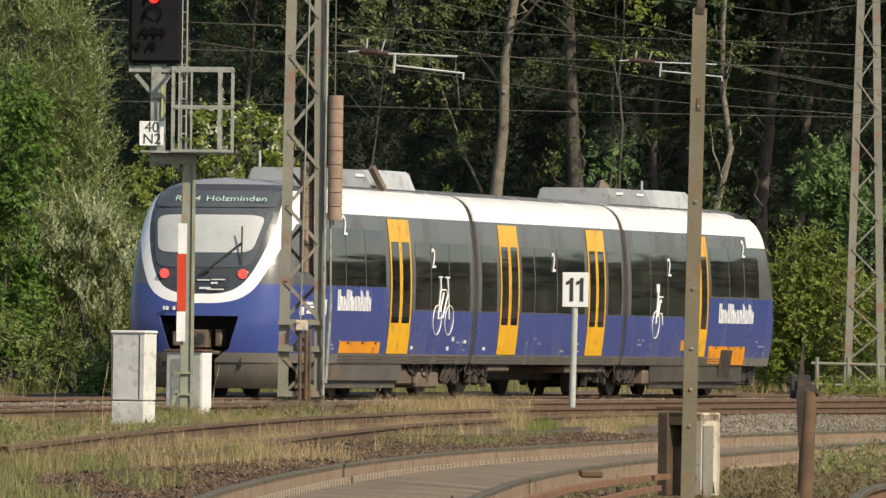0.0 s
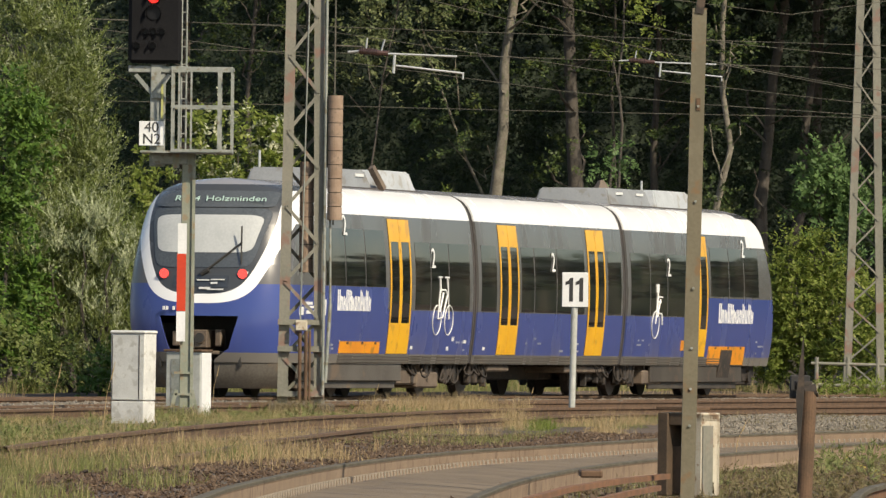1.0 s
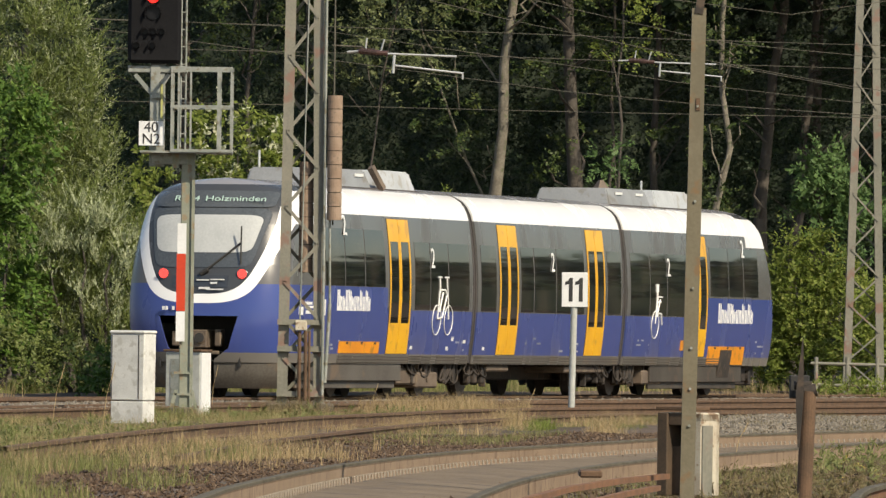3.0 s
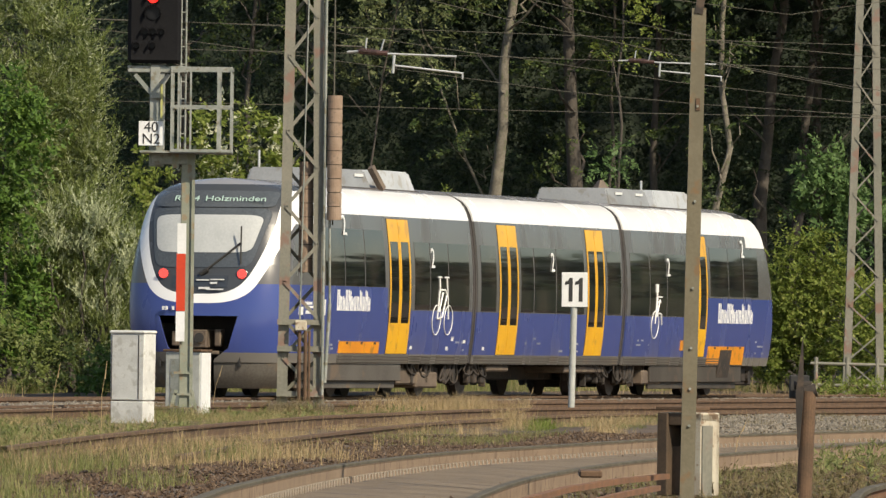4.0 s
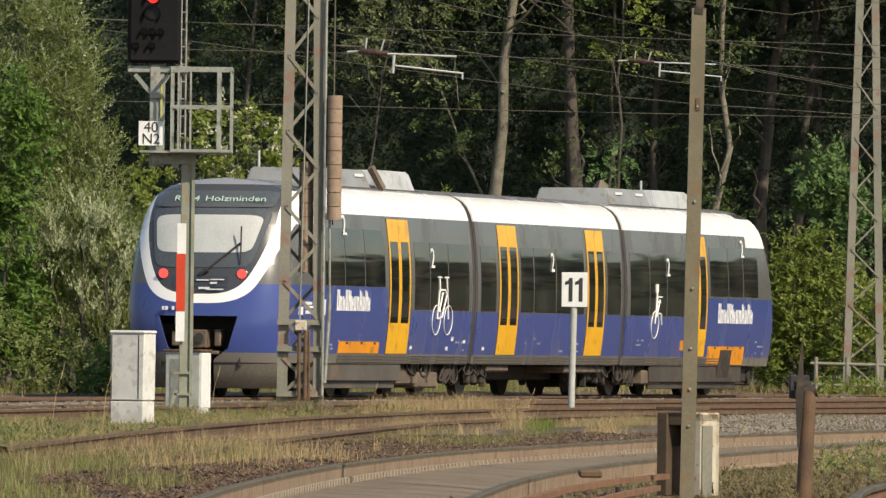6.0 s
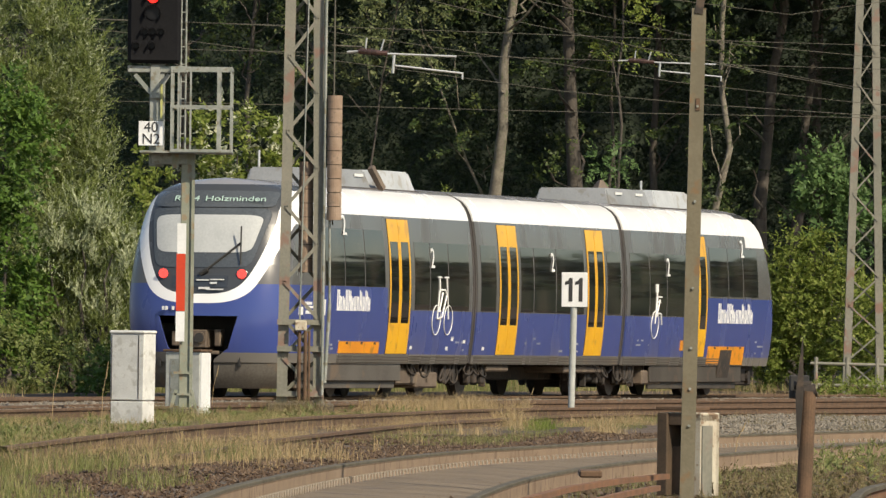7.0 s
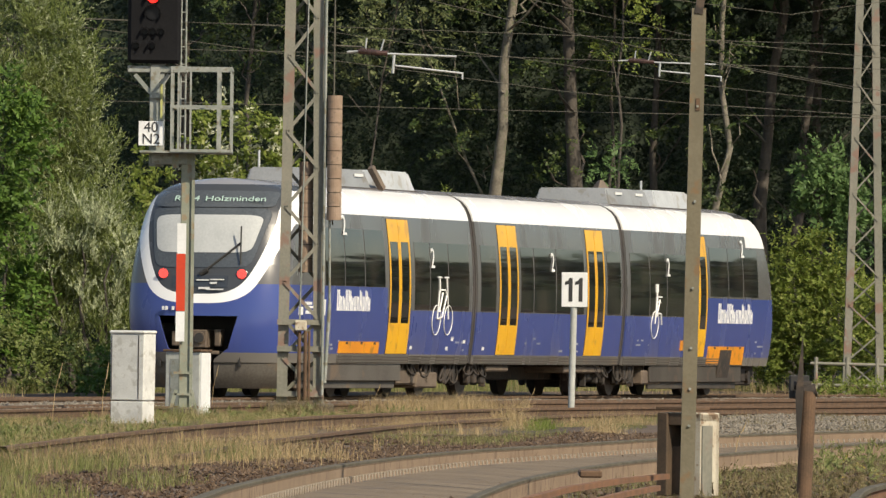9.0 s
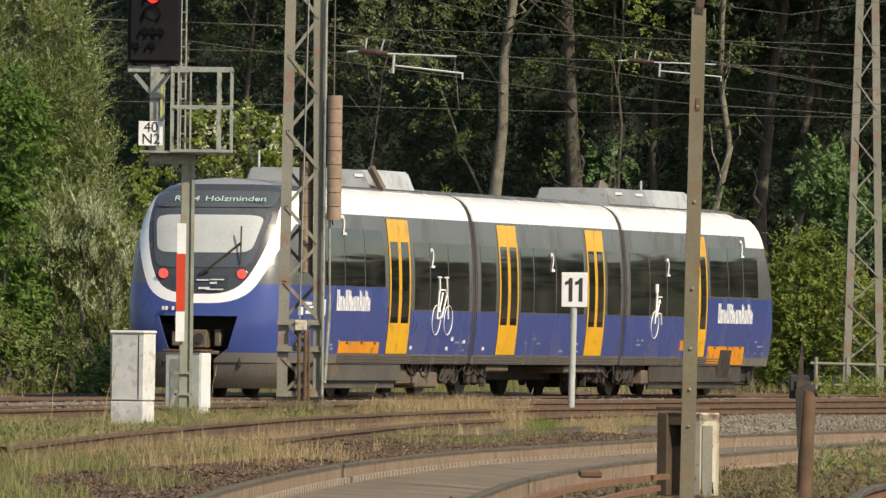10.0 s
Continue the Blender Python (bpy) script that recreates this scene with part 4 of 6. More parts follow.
# ---- masts, signal, boxes, signs ----
def make_signal():
    """Light signal with a basket platform on a channel post."""
    D = 140.0
    sig = thing("railway_signal", Matrix.Identity(4), "black light signal on a grey green post with a basket platform", "signal")
    # lower post: two channels and plates
    bm = bmesh.new()
    box(bm, (-3.679, D, (-0.138 - 0.2 + 3.630) / 2), (0.19, 0.16, 3.630 - -0.138 + 0.2), 0.01)
    box(bm, (-3.598, D - 0.09, (-0.138 - 0.2 + 3.508) / 2), (0.045, 0.05, 3.508 - -0.138 + 0.2))
    part("post", bm, M_GREENPOST, sig)
    bm = boxes(((-3.714, D - 0.1, 0.496), (0.27, 0.03, 0.035)), ((-3.710, D - 0.1, 0.187), (0.25, 0.03, 0.03)))
    part("post_base", boxes(((-3.732, D, -0.10), (0.36, 0.34, 0.20)), bevel=0.02), M_SLEEPER, sig)
    beam(bm, (-3.589, D - 0.1, 0.254), (-3.503, D - 0.1, -0.112), 0.05, 0.03)
    part("post_brace", bm, M_GREENPOST, sig)
    bm = bmesh.new()
    beam(bm, (-3.809, D - 0.1, 0.251), (-3.910, D - 0.1, -0.117), 0.05, 0.03)
    part("post_foot", bm, M_GREENPOST, sig)
    plate = part("mast_plate", boxes(((-3.754, D - 0.115, 2.425), (0.128, 0.012, 0.445))), M_PLATE, sig, "white red white mast plate")
    part("red_field", boxes(((-3.762, D - 0.117, 1.798), (0.128, 0.012, 0.825))), M_RED, plate, "red enamel field")
    part("white_field", boxes(((-3.763, D - 0.115, 1.163), (0.128, 0.012, 0.43))), M_PLATE, plate)
    # upper post, arm and head
    bm = bmesh.new()
    box(bm, (-4.134, D, (3.462 + 5.375) / 2), (0.22, 0.12, 5.375 - 3.462), 0.01)
    box(bm, (-4.164, D - 0.08, 4.683), (0.14, 0.06, 0.48), 0.005)
    box(bm, (-4.134, D - 0.02, 4.862), (0.86, 0.14, 0.10), 0.01)
    beam(bm, (-4.458, D - 0.05, 4.785), (-4.227, D - 0.05, 4.519), 0.06, 0.03)
    beam(bm, (-3.970, D - 0.05, 4.791), (-4.090, D - 0.05, 4.603), 0.06, 0.03)
    box(bm, (-3.95, D, 3.575), (0.52, 0.22, 0.16), 0.01)
    box(bm, (-3.66, D + 0.1, 3.60), (0.16, 0.3, 0.10), 0.01)
    part("upper_post", bm, M_GALV, sig)
    part("cable_duct", boxes(((-4.071, D - 0.08, 4.399), (0.03, 0.03, 0.5))), M_YELLOWGREEN_PAINT, sig, "yellow green cable duct")
    bm = bmesh.new()
    box(bm, (-4.183, D - 0.12, 5.578), (0.765, 0.16, 1.27), 0.05)
    head = part("signal_head", bm, M_SIGBLACK, sig, "matt black signal head with round lamp openings")
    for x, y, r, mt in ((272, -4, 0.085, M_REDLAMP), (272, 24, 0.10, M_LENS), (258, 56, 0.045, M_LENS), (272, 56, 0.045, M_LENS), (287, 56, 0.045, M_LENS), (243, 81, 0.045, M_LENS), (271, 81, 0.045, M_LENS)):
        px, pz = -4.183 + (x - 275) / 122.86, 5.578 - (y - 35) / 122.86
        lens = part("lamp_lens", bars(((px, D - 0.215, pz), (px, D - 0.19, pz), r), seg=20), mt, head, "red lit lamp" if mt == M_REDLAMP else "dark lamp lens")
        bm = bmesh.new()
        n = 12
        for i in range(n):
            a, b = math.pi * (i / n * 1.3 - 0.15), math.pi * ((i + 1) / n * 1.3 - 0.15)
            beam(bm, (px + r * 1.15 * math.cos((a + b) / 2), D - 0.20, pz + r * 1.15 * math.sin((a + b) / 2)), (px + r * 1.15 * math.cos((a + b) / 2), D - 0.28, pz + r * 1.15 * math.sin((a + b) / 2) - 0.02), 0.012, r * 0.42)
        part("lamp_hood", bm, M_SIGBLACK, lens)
    plx, plz = -4.212, 3.934
    num = part("number_plate", boxes(((plx, D - 0.22, plz), (0.36, 0.012, 0.35)), bevel=0.004), M_PLATE, sig, "white enamel plate with black characters")
    letters("plate_text", "40", 0.21, M_INK, pose(plx, D - 0.23, plz + 0.085, 90), num)
    part("plate_holder", boxes(((plx, D - 0.14, plz), (0.06, 0.16, 0.06))), M_GALV, num)
    letters("plate_text", "N2", 0.21, M_INK, pose(plx, D - 0.23, plz - 0.085, 90), num)
    # basket of the service platform
    x0, x1, z0, z1 = -3.916, -3.061, 3.689, 4.869
    zm = 4.324
    basket = part("basket_floor", boxes((((x0 + x1) / 2 - 0.22, D, z0 - 0.02), (x1 - x0 + 0.46, 0.9, 0.03))), M_GALV, sig, "galvanised basket platform")
    for y in (D - 0.45, D + 0.45):
        for z in (z0, zm, z1):
            part("basket_rail", boxes((((x0 + x1) / 2, y, z), (x1 - x0 + 0.03, 0.03, 0.04 if z < z1 else 0.05))), M_GALV, basket)
        for k, x in enumerate((x0, x0 + 0.10, x1 - 0.58, x1 - 0.18, x1)):
            if k in (1, 2) and y > D:
                continue
            part("basket_post", boxes(((x, y, (z0 + z1) / 2), (0.045 if k == 3 else 0.028, 0.026, z1 - z0))), M_GALV, basket)
    for x in (x0, x1):
        for z in (z0, zm, z1):
            part("basket_rail", boxes(((x, D, z), (0.035, 0.9, 0.045))), M_GALV, basket)
    bm = bmesh.new()
    for x in (-3.800, -3.728):
        bar(bm, (x, D - 0.02, z0), (x, D - 0.02, 6.031), 0.014)
    for k in range(12):
        bar(bm, (-3.800, D - 0.02, z0 + 0.25 * k), (-3.728, D - 0.02, z0 + 0.25 * k), 0.010)
    part("ladder", bm, M_GALV, sig)
    part("bracket", boxes(((-3.858, D - 0.1, z0 - 0.12), (0.09, 0.05, 0.26)), ((-3.646, D - 0.05, z0 - 0.08), (0.10, 0.08, 0.12))), M_GREENPOST, sig)
    return sig


def lattice_mast(name_m, label, h, w0, w1, leg, weights):
    """Mast of two channel legs with a zigzag of flat bars on both faces."""
    mast = thing("lattice_mast", name_m, label, "catenary mast", "catenary masts")
    for sd in (-1, 1):
        part("leg", section(bmesh.new(), (sd * w0, 0, -0.3), (sd * w1, 0, h), channel(leg, 0.34, 0.018, sd)), M_MAST, mast)
    step, z, k = 0.62, 0.1, 0
    while z < h - step:
        for dy, flip in ((-0.185, 1), (0.185, -1)):
            sd = (1 if k % 2 else -1) * flip
            wa, wb = w0 + (w1 - w0) * z / h, w0 + (w1 - w0) * (z + step) / h
            bm = bmesh.new()
            beam(bm, (-sd * wa, dy, z), (sd * wb, dy, z + step), 0.055 if weights else 0.036, 0.012)
            part("lattice_bar", bm, M_MAST, mast)
        z, k = z + step, k + 1
    for z in (0.12, 0.86, 1.30) if weights else ():
        part("tie_plate", section(bmesh.new(), (-w0 - leg / 2, -0.2, z), (w0 + leg / 2, -0.2, z), [(-0.04, -0.01), (0.04, -0.01), (0.04, -0.06), (0.05, -0.06), (0.05, 0.01), (-0.04, 0.01)]), M_MAST, mast)
    part("foundation", boxes(((0, 0, -0.25), (2 * w0 + 0.5, 0.8, 0.42)), bevel=0.03), M_SLEEPER, mast)
    return mast


def make_mast_gear(mast):
    """Tensioning weights, guide tubes and cables of the near mast, in its space."""
    S = 107.5
    # weight stack beside the mast
    st = part("weight_rod", bars(((0.50, -0.25, 2.9), (0.50, -0.25, 8.5), 0.014)), M_WIRE, mast, "column of stacked concrete weights")
    zb = 2.98
    for k in range(9):
        bm = bmesh.new()
        bar(bm, (0.52, -0.25, zb), (0.52, -0.25, zb + 0.217), 0.122, seg=20)
        part("weight", bm, M_WEIGHT, st)
        zb += 0.229
    part("weight_core", bars(((0.52, -0.25, 2.99), (0.52, -0.25, 2.98 + 9 * 0.229 - 0.02), 0.108), seg=16), M_UNDER, st)
    inner = part("weight_rod", bars(((0.03, 0.05, 2.1), (0.03, 0.05, 9.0), 0.014)), M_WIRE, mast, "second column of weights inside the mast")
    zb = 2.12
    for k in range(8):
        bm = bmesh.new()
        bar(bm, (0.06, 0.05, zb), (0.06, 0.05, zb + 0.217), 0.12, seg=18)
        part("weight", bm, M_WEIGHT, inner)
        zb += 0.229
    part("weight_core", bars(((0.06, 0.05, 2.13), (0.06, 0.05, 2.12 + 8 * 0.229 - 0.02), 0.106), seg=16), M_UNDER, inner)
    for x, r in ((-0.02, 0.03), (0.08, 0.03), (0.14, 0.022)):
        part("guide_tube", bars(((x, -0.3, 0.0), (x, -0.3, 1.15), r)), M_RUST, mast, "rusty guide tube")
    part("junction_box", boxes(((0.0, -0.3, 1.24), (0.2, 0.16, 0.17)), bevel=0.015), M_BOXBEIGE, mast, "beige junction box")
    for a, b, r in (((-0.02, -0.2, 1.3), (0.1, -0.2, 8.5), 0.012), ((0.36, -0.25, 0.1), (0.36, -0.25, 8.2), 0.024), ((0.40, -0.22, 0.3), (0.47, -0.22, 1.6), 0.03), ((0.47, -0.22, 1.6), (0.44, -0.22, 3.8), 0.02)):
        part("down_cable", bars((a, b, r)), M_GALV, mast)
    bm = bars(((0.46, -0.1, 5.86), (0.95, -0.1, 5.84), 0.012))
    part("hanger_rod", bm, M_WIRE, mast)


def make_cantilever(label, d, x0, z0, length):
    """Insulated cantilever arm with its steady arm."""
    c = thing("cantilever_arm", pose(x0, d, z0), label, "cantilever", "cantilever arms")
    k = length / 2.0
    part("stay_tube", bars(((0.0, 0, 0.0), (0.22 * k, 0, 0.015), 0.017), ((0.72 * k, 0, -0.02), (1.95 * k, 0, -0.05), 0.016), ((0.35 * k, 0, 0.22), (0.33 * k, 0, 0.05), 0.013), ((0.66 * k, 0, 0.2), (0.60 * k, 0, 0.015), 0.013)), M_ALU, c, "bright aluminium tube")
    part("steady_arm", bars(((0.86 * k, 0, -0.20), (2.08 * k, 0, -0.31), 0.016), ((2.06 * k, 0, -0.30), (2.06 * k, 0, -0.40), 0.015), ((0.84 * k, 0, -0.04), (0.82 * k, 0, -0.32), 0.022)), M_ALU, c)
    bm = bmesh.new()
    for i in range(9):
        bar(bm, ((0.24 + 0.035 * i) * k, 0, 0.02 - 0.003 * i), ((0.258 + 0.035 * i) * k, 0, 0.02 - 0.003 * i), 0.058, seg=14)
    bar(bm, (0.2 * k, 0, 0.015), (0.72 * k, 0, -0.015), 0.04)
    part("insulator", bm, M_INSUL, c, "brown ribbed porcelain insulator")
    return c


def make_tie(cant):
    """The long tie that holds the far arm to the mast at the wood's edge."""
    part("tie_rod", bars(((2.2, 0, -0.06), (5.42, 11.95, -0.2), 0.008)), M_WIRE, cant)


def make_wire(pts, r=0.0075):
    cu = bpy.data.curves.new("overhead_wire", "CURVE")
    cu.dimensions, cu.bevel_depth, cu.bevel_resolution = "3D", r, 1
    sp = cu.splines.new("POLY")
    sp.points.add(len(pts) - 1)
    for p, q in zip(sp.points, pts):
        p.co = (*q, 1)
    cu.materials.append(M_WIRE)
    tagged(new("overhead_wire", cu), "thin dull overhead line wire above the tracks", "wire", "overhead wires")


def make_sign():
    x, z = 2.202, 1.909
    sg = thing("number_sign", pose(x, 164.0, 0), "white square board with black digits on a grey post", "sign")
    part("post", bars(((0.0, 0.03, -0.3), (0.035, 0.03, z + 0.2), 0.055), seg=14), M_BOXGREY, sg, "pale grey tube post")
    board = part("board", boxes(((0.035, -0.03, z), (0.44, 0.02, 0.585)), bevel=0.006), M_PLATE, sg, "white enamel board")
    for cx in (-0.045, 0.125):
        bm = bmesh.new()
        pts = [(0.045, -0.2), (0.045, 0.2), (-0.005, 0.2), (-0.03, 0.155), (-0.085, 0.13), (-0.085, 0.075), (-0.02, 0.095), (-0.02, -0.2)]
        f = bm.faces.new([bm.verts.new((cx + a, -0.0415, z + b)) for a, b in pts])
        r = bmesh.ops.extrude_face_region(bm, geom=[f])
        bmesh.ops.translate(bm, vec=(0, -0.003, 0), verts=[v for v in r["geom"] if isinstance(v, bmesh.types.BMVert)])
        part("digit", bm, M_INK, board, "black digit one")
    part("clamp", boxes(((0.035, 0.0, z + 0.15), (0.16, 0.06, 0.04)), ((0.035, 0.0, z - 0.15), (0.16, 0.06, 0.04))), M_GALV, sg)


def make_white_box():
    b = thing("concrete_cabinet", pose(-4.152, 131, -0.17, 0, 0, -24), "weathered white concrete track-side cabinet with a separate base", "cabinet")
    part("base", boxes(((0, 0, 0.10), (0.49, 0.35, 0.40)), bevel=0.012), M_BOXWHITE, b, "stained white concrete base")
    bm = bmesh.new()
    box(bm, (0, 0, 0.76), (0.50, 0.36, 0.90), 0.015)
    for v in bm.verts:
        if v.co.z > 1.0:
            v.co.x *= 1.03
    part("body", bm, M_BOXWHITE, b)
    part("lid", boxes(((0, 0, 1.23), (0.54, 0.39, 0.05)), bevel=0.018), M_BOXWHITE, b)
    part("door_seam", boxes(((0.17, -0.182, 0.76), (0.012, 0.006, 0.86)), ((-0.23, -0.182, 0.76), (0.01, 0.006, 0.86))), M_UNDER, b)


def make_small_box():
    b = thing("relay_cabinet", pose(-3.771, 144.6, -0.17, 0, 0, -22), "grey and cream relay cabinet behind the signal post", "cabinet")
    part("body", boxes(((0, 0, 0.46), (0.56, 0.36, 1.0)), bevel=0.012), M_BOXGREY, b)
    part("side_panel", boxes(((0.29, 0, 0.46), (0.03, 0.34, 0.98)), bevel=0.006), M_PLATE, b, "cream white side panel")
    part("recess", boxes(((-0.02, -0.183, 0.45), (0.36, 0.01, 0.82))), M_GALV, b)
    part("lid", boxes(((0, 0, 0.985), (0.62, 0.42, 0.035)), bevel=0.008), M_RUST, b, "rusty brown lid")


def make_right_box():
    b = thing("cable_cabinet", pose(1.877, 73.3, -0.2, 0, 0, -34), "stained beige cable cabinet with a dark open niche", "cabinet")
    bm = bmesh.new()
    box(bm, (0.14, 0, 0.32), (0.10, 0.26, 0.62), 0.008)
    box(bm, (0, 0.10, 0.32), (0.38, 0.05, 0.62), 0.004)
    box(bm, (0, 0, 0.60), (0.38, 0.26, 0.07), 0.008)
    part("body", bm, M_BOXBEIGE, b)
    part("lid", boxes(((-0.06, 0, 0.665), (0.30, 0.30, 0.03)), bevel=0.006), M_RUST, b, "dull brown metal lid")
    part("front_board", boxes(((-0.145, -0.02, 0.32), (0.09, 0.27, 0.625)), bevel=0.006), M_BOXBROWN, b, "brown stained board darkened for its shaded face")
    part("front_rail", boxes(((0.02, -0.125, 0.585), (0.24, 0.02, 0.09)), bevel=0.004), M_BOXBROWN, b)
    part("inner_board", boxes(((0.01, -0.06, 0.20), (0.24, 0.03, 0.36)), bevel=0.004), M_BOXBROWN, b)
    part("side_plate", boxes(((0.197, -0.055, 0.27), (0.012, 0.14, 0.54)), bevel=0.004), M_MAST, b, "dull grey green plate")


def make_near_post():
    x0, z0, x1, z1 = 1.822, -0.184 - 0.25, 1.874, 3.421
    p = thing("steel_post", pose(x0, 71.5, 0), "tall weathered olive brown channel post", "post")
    bm = bmesh.new()
    dx = x1 - x0
    section(bm, (-0.005, 0.0, z0), (dx - 0.005, 0.0, z1), [(-0.055, -0.03), (0.05, -0.03), (0.05, 0.06), (0.036, 0.06), (0.036, -0.015), (-0.041, -0.015), (-0.041, 0.06), (-0.055, 0.06)])
    part("channel", bm, M_BROWNPOST, p)
    bm = bmesh.new()
    beam(bm, (dx - 0.01, -0.01, z1 - 0.04), (dx + 0.03, 0.0, z1 + 0.28), 0.06, 0.06)
    part("neck", bm, M_UNDER, p, "dark bent neck")
    bm = bmesh.new()
    for z in (0.35, 0.62, 0.92, 1.36, 2.0, 2.7):
        bar(bm, (dx * z / 3.4 - 0.0, -0.045, z), (dx * z / 3.4 - 0.0, -0.02, z), 0.011, seg=6)
    part("bolt_heads", bm, M_GALV, p)
    part("plate", boxes(((dx * 0.82, -0.034, 2.714), (0.03, 0.008, 0.09))), M_RUST, p, "small rusty plate")


def make_short_post():
    d = 66.0
    x, z = 2.498, 0.665
    p = thing("rail_post", pose(x, d, 0), "rust brown tube post with a pointed blade", "post")
    bm = bars(((-0.035, 0, -0.4), (0.0, 0, z - 0.03), 0.052), seg=18)
    part("tube", bm, M_RUST, p)
    bm = bars(((-0.03, 0, z - 0.04), (0.05, 0, z - 0.02), 0.045), ((-0.10, 0.02, z + 0.01), (0.02, 0.02, z + 0.01), 0.03), seg=12)
    part("cap", bm, M_UNDER, p)
    za, zb, zc = 0.991, 0.607, 0.254
    bm = bmesh.new()
    for y in (-0.07, -0.05):
        pts = [(-0.05, za), (-0.043, za), (-0.037, zb), (-0.06, zc), (-0.075, zc), (-0.092, zb)]
        bm.faces.new([bm.verts.new((a, y, b)) for a, b in pts])
    bmesh.ops.bridge_loops(bm, edges=list(bm.edges))
    part("blade", bm, M_UNDER, p, "dark pointed steel blade")
    part("back_box", boxes(((-0.06, 0.14, z + 0.0), (0.135, 0.1, 0.16)), bevel=0.008), M_RUBBER, p, "black box")
    part("back_rod", bars(((-0.02, 0.14, z - 0.05), (-0.015, 0.03, z - 0.05), 0.014)), M_RUBBER, p)


def make_fence():
    f = thing("pipe_fence", Matrix.Identity(4), "grey pipe fence at the edge of the wood", "fence")
    d = 214.0
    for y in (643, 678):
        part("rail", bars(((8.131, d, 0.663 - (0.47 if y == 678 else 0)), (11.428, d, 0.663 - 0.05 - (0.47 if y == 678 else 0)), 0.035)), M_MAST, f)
    for px in (8.255, 8.939, 9.599, 10.308):
        part("post", bars(((px, d, -0.3), (px, d, 0.702 + 0.1), 0.045)), M_MAST, f)


def make_turnout_rods():
    """Rusty stock rail end and point rods by the near curve."""
    t = thing("point_rods", Matrix.Identity(4), "rusty orange point rods and a rail end beside the near track", "point rods")
    q = [(0.438, 62, -0.100), (0.849, 66, -0.053), (1.306, 70, -0.041), (1.701, 73, -0.043)]
    bm = bmesh.new()
    for a, b in zip(q, q[1:]):
        beam(bm, a, b, 0.055, 0.04)
    part("rod", bm, M_RUSTLIT, t, "orange rusted rod")
    q = [(0.877, 60, -0.056), (1.213, 63, -0.030), (1.459, 65, -0.019)]
    bm = bmesh.new()
    for a, b in zip(q, q[1:]):
        beam(bm, a, b, 0.04, 0.035)
    part("rod", bm, M_RUSTLIT, t)
    part("rail_end", boxes(((1.066, 69, 0.022), (0.16, 0.9, 0.05)), bevel=0.01), M_RUST, t)
    bm = bmesh.new()
    for pa in ((1.213, 66, -0.029), (1.137, 66, -0.069)):
        bar(bm, (pa[0], pa[1], -0.35), pa, 0.02)
    part("rod_stake", bm, M_UNDER, t)
    b = thing("curved_rail", Matrix.Identity(4), "rust orange curved rail beside the near track", "rail")
    pth = glide([(2.1, 52), (2.42, 59), (2.79, 65.6), (3.13, 71), (3.6, 75), (4.6, 80)])
    ob = new("rail", rail_mesh(pth, np.full(len(pth), -0.08), M_RAILHEAD, M_RUSTLIT))
    ob.parent = b


# ---- growth ----
def unit(v):
    return v / np.linalg.norm(v, axis=-1, keepdims=True)


def leaf_cloud(centers, radii, per, size, rng, droop=0.0):
    """Leaves set on both sides of short twigs that leave each clump's middle: corners of four-sided leaves.
    droop over 0 hangs the twigs; under 0 they rise and carry narrow leaves."""
    nl = 11
    nt = max(1, round(per / nl))
    c, r = np.repeat(centers, nt, 0), np.repeat(radii, nt, 0)
    n = len(c)
    v = unit(unit(rng.normal(size=(n, 3))) + np.array([0, 0, -0.35 * droop if droop >= 0 else -1.0 * droop]))
    start = c + v * r * rng.uniform(0, 0.5, (n, 1))
    reach = v * r * rng.uniform(0.5, 1.05, (n, 1))
    up = unit(rng.normal(size=(n, 3)) * 0.42 + v * 0.25 + np.array([0.15, -0.3, 0.8]))
    side = unit(np.cross(v, up) + rng.normal(size=(n, 3)) * 0.1)
    t = np.clip(np.linspace(0.12, 1, nl)[None, :, None] + rng.normal(0, 0.04, (n, nl, 1)), 0, 1.1)
    sag = np.zeros((n, nl, 3))
    sag[..., 2] = -0.3 * max(droop, 0) * np.linalg.norm(reach, axis=1)[:, None] * t[..., 0] ** 2
    p = start[:, None] + reach[:, None] * t + sag
    alt = np.where(np.arange(nl) % 2 == 0, 1.0, -1.0)[None, :, None]
    out, ahead = (0.85, 0.55) if droop >= 0 else (0.45, 0.9)
    a = unit(v[:, None] * ahead + side[:, None] * alt * out + rng.normal(0, 0.28, (n, nl, 3)) + np.array([0, 0, -0.25 * droop]))
    lay = unit(up[:, None] + rng.normal(0, 0.3, (n, nl, 3)))
    b = unit(np.cross(a, lay))
    s = size * rng.uniform(0.6, 1.3, (n, nl, 1)) * (1.1 - 0.3 * t)
    asp = 0.52 if droop >= 0 else 0.27
    k = np.cross(b, a) * s * -0.12
    q = np.stack([p, p + a * s * 0.45 + b * s * asp * 0.5 + k, p + a * s, p + a * s * 0.45 - b * s * asp * 0.5 + k], 2)
    return q.reshape(-1, 4, 3)


def cloud_mesh(name, corners, material):
    n = len(corners)
    me = bpy.data.meshes.new(name)
    me.vertices.add(n * 4), me.loops.add(n * 4), me.polygons.add(n)
    me.vertices.foreach_set("co", corners.astype(np.float32).reshape(-1))
    me.loops.foreach_set("vertex_index", np.arange(n * 4, dtype=np.int32))
    me.polygons.foreach_set("loop_start", np.arange(0, n * 4, 4, dtype=np.int32))
    me.update(calc_edges=True)
    me.materials.append(material)
    return me


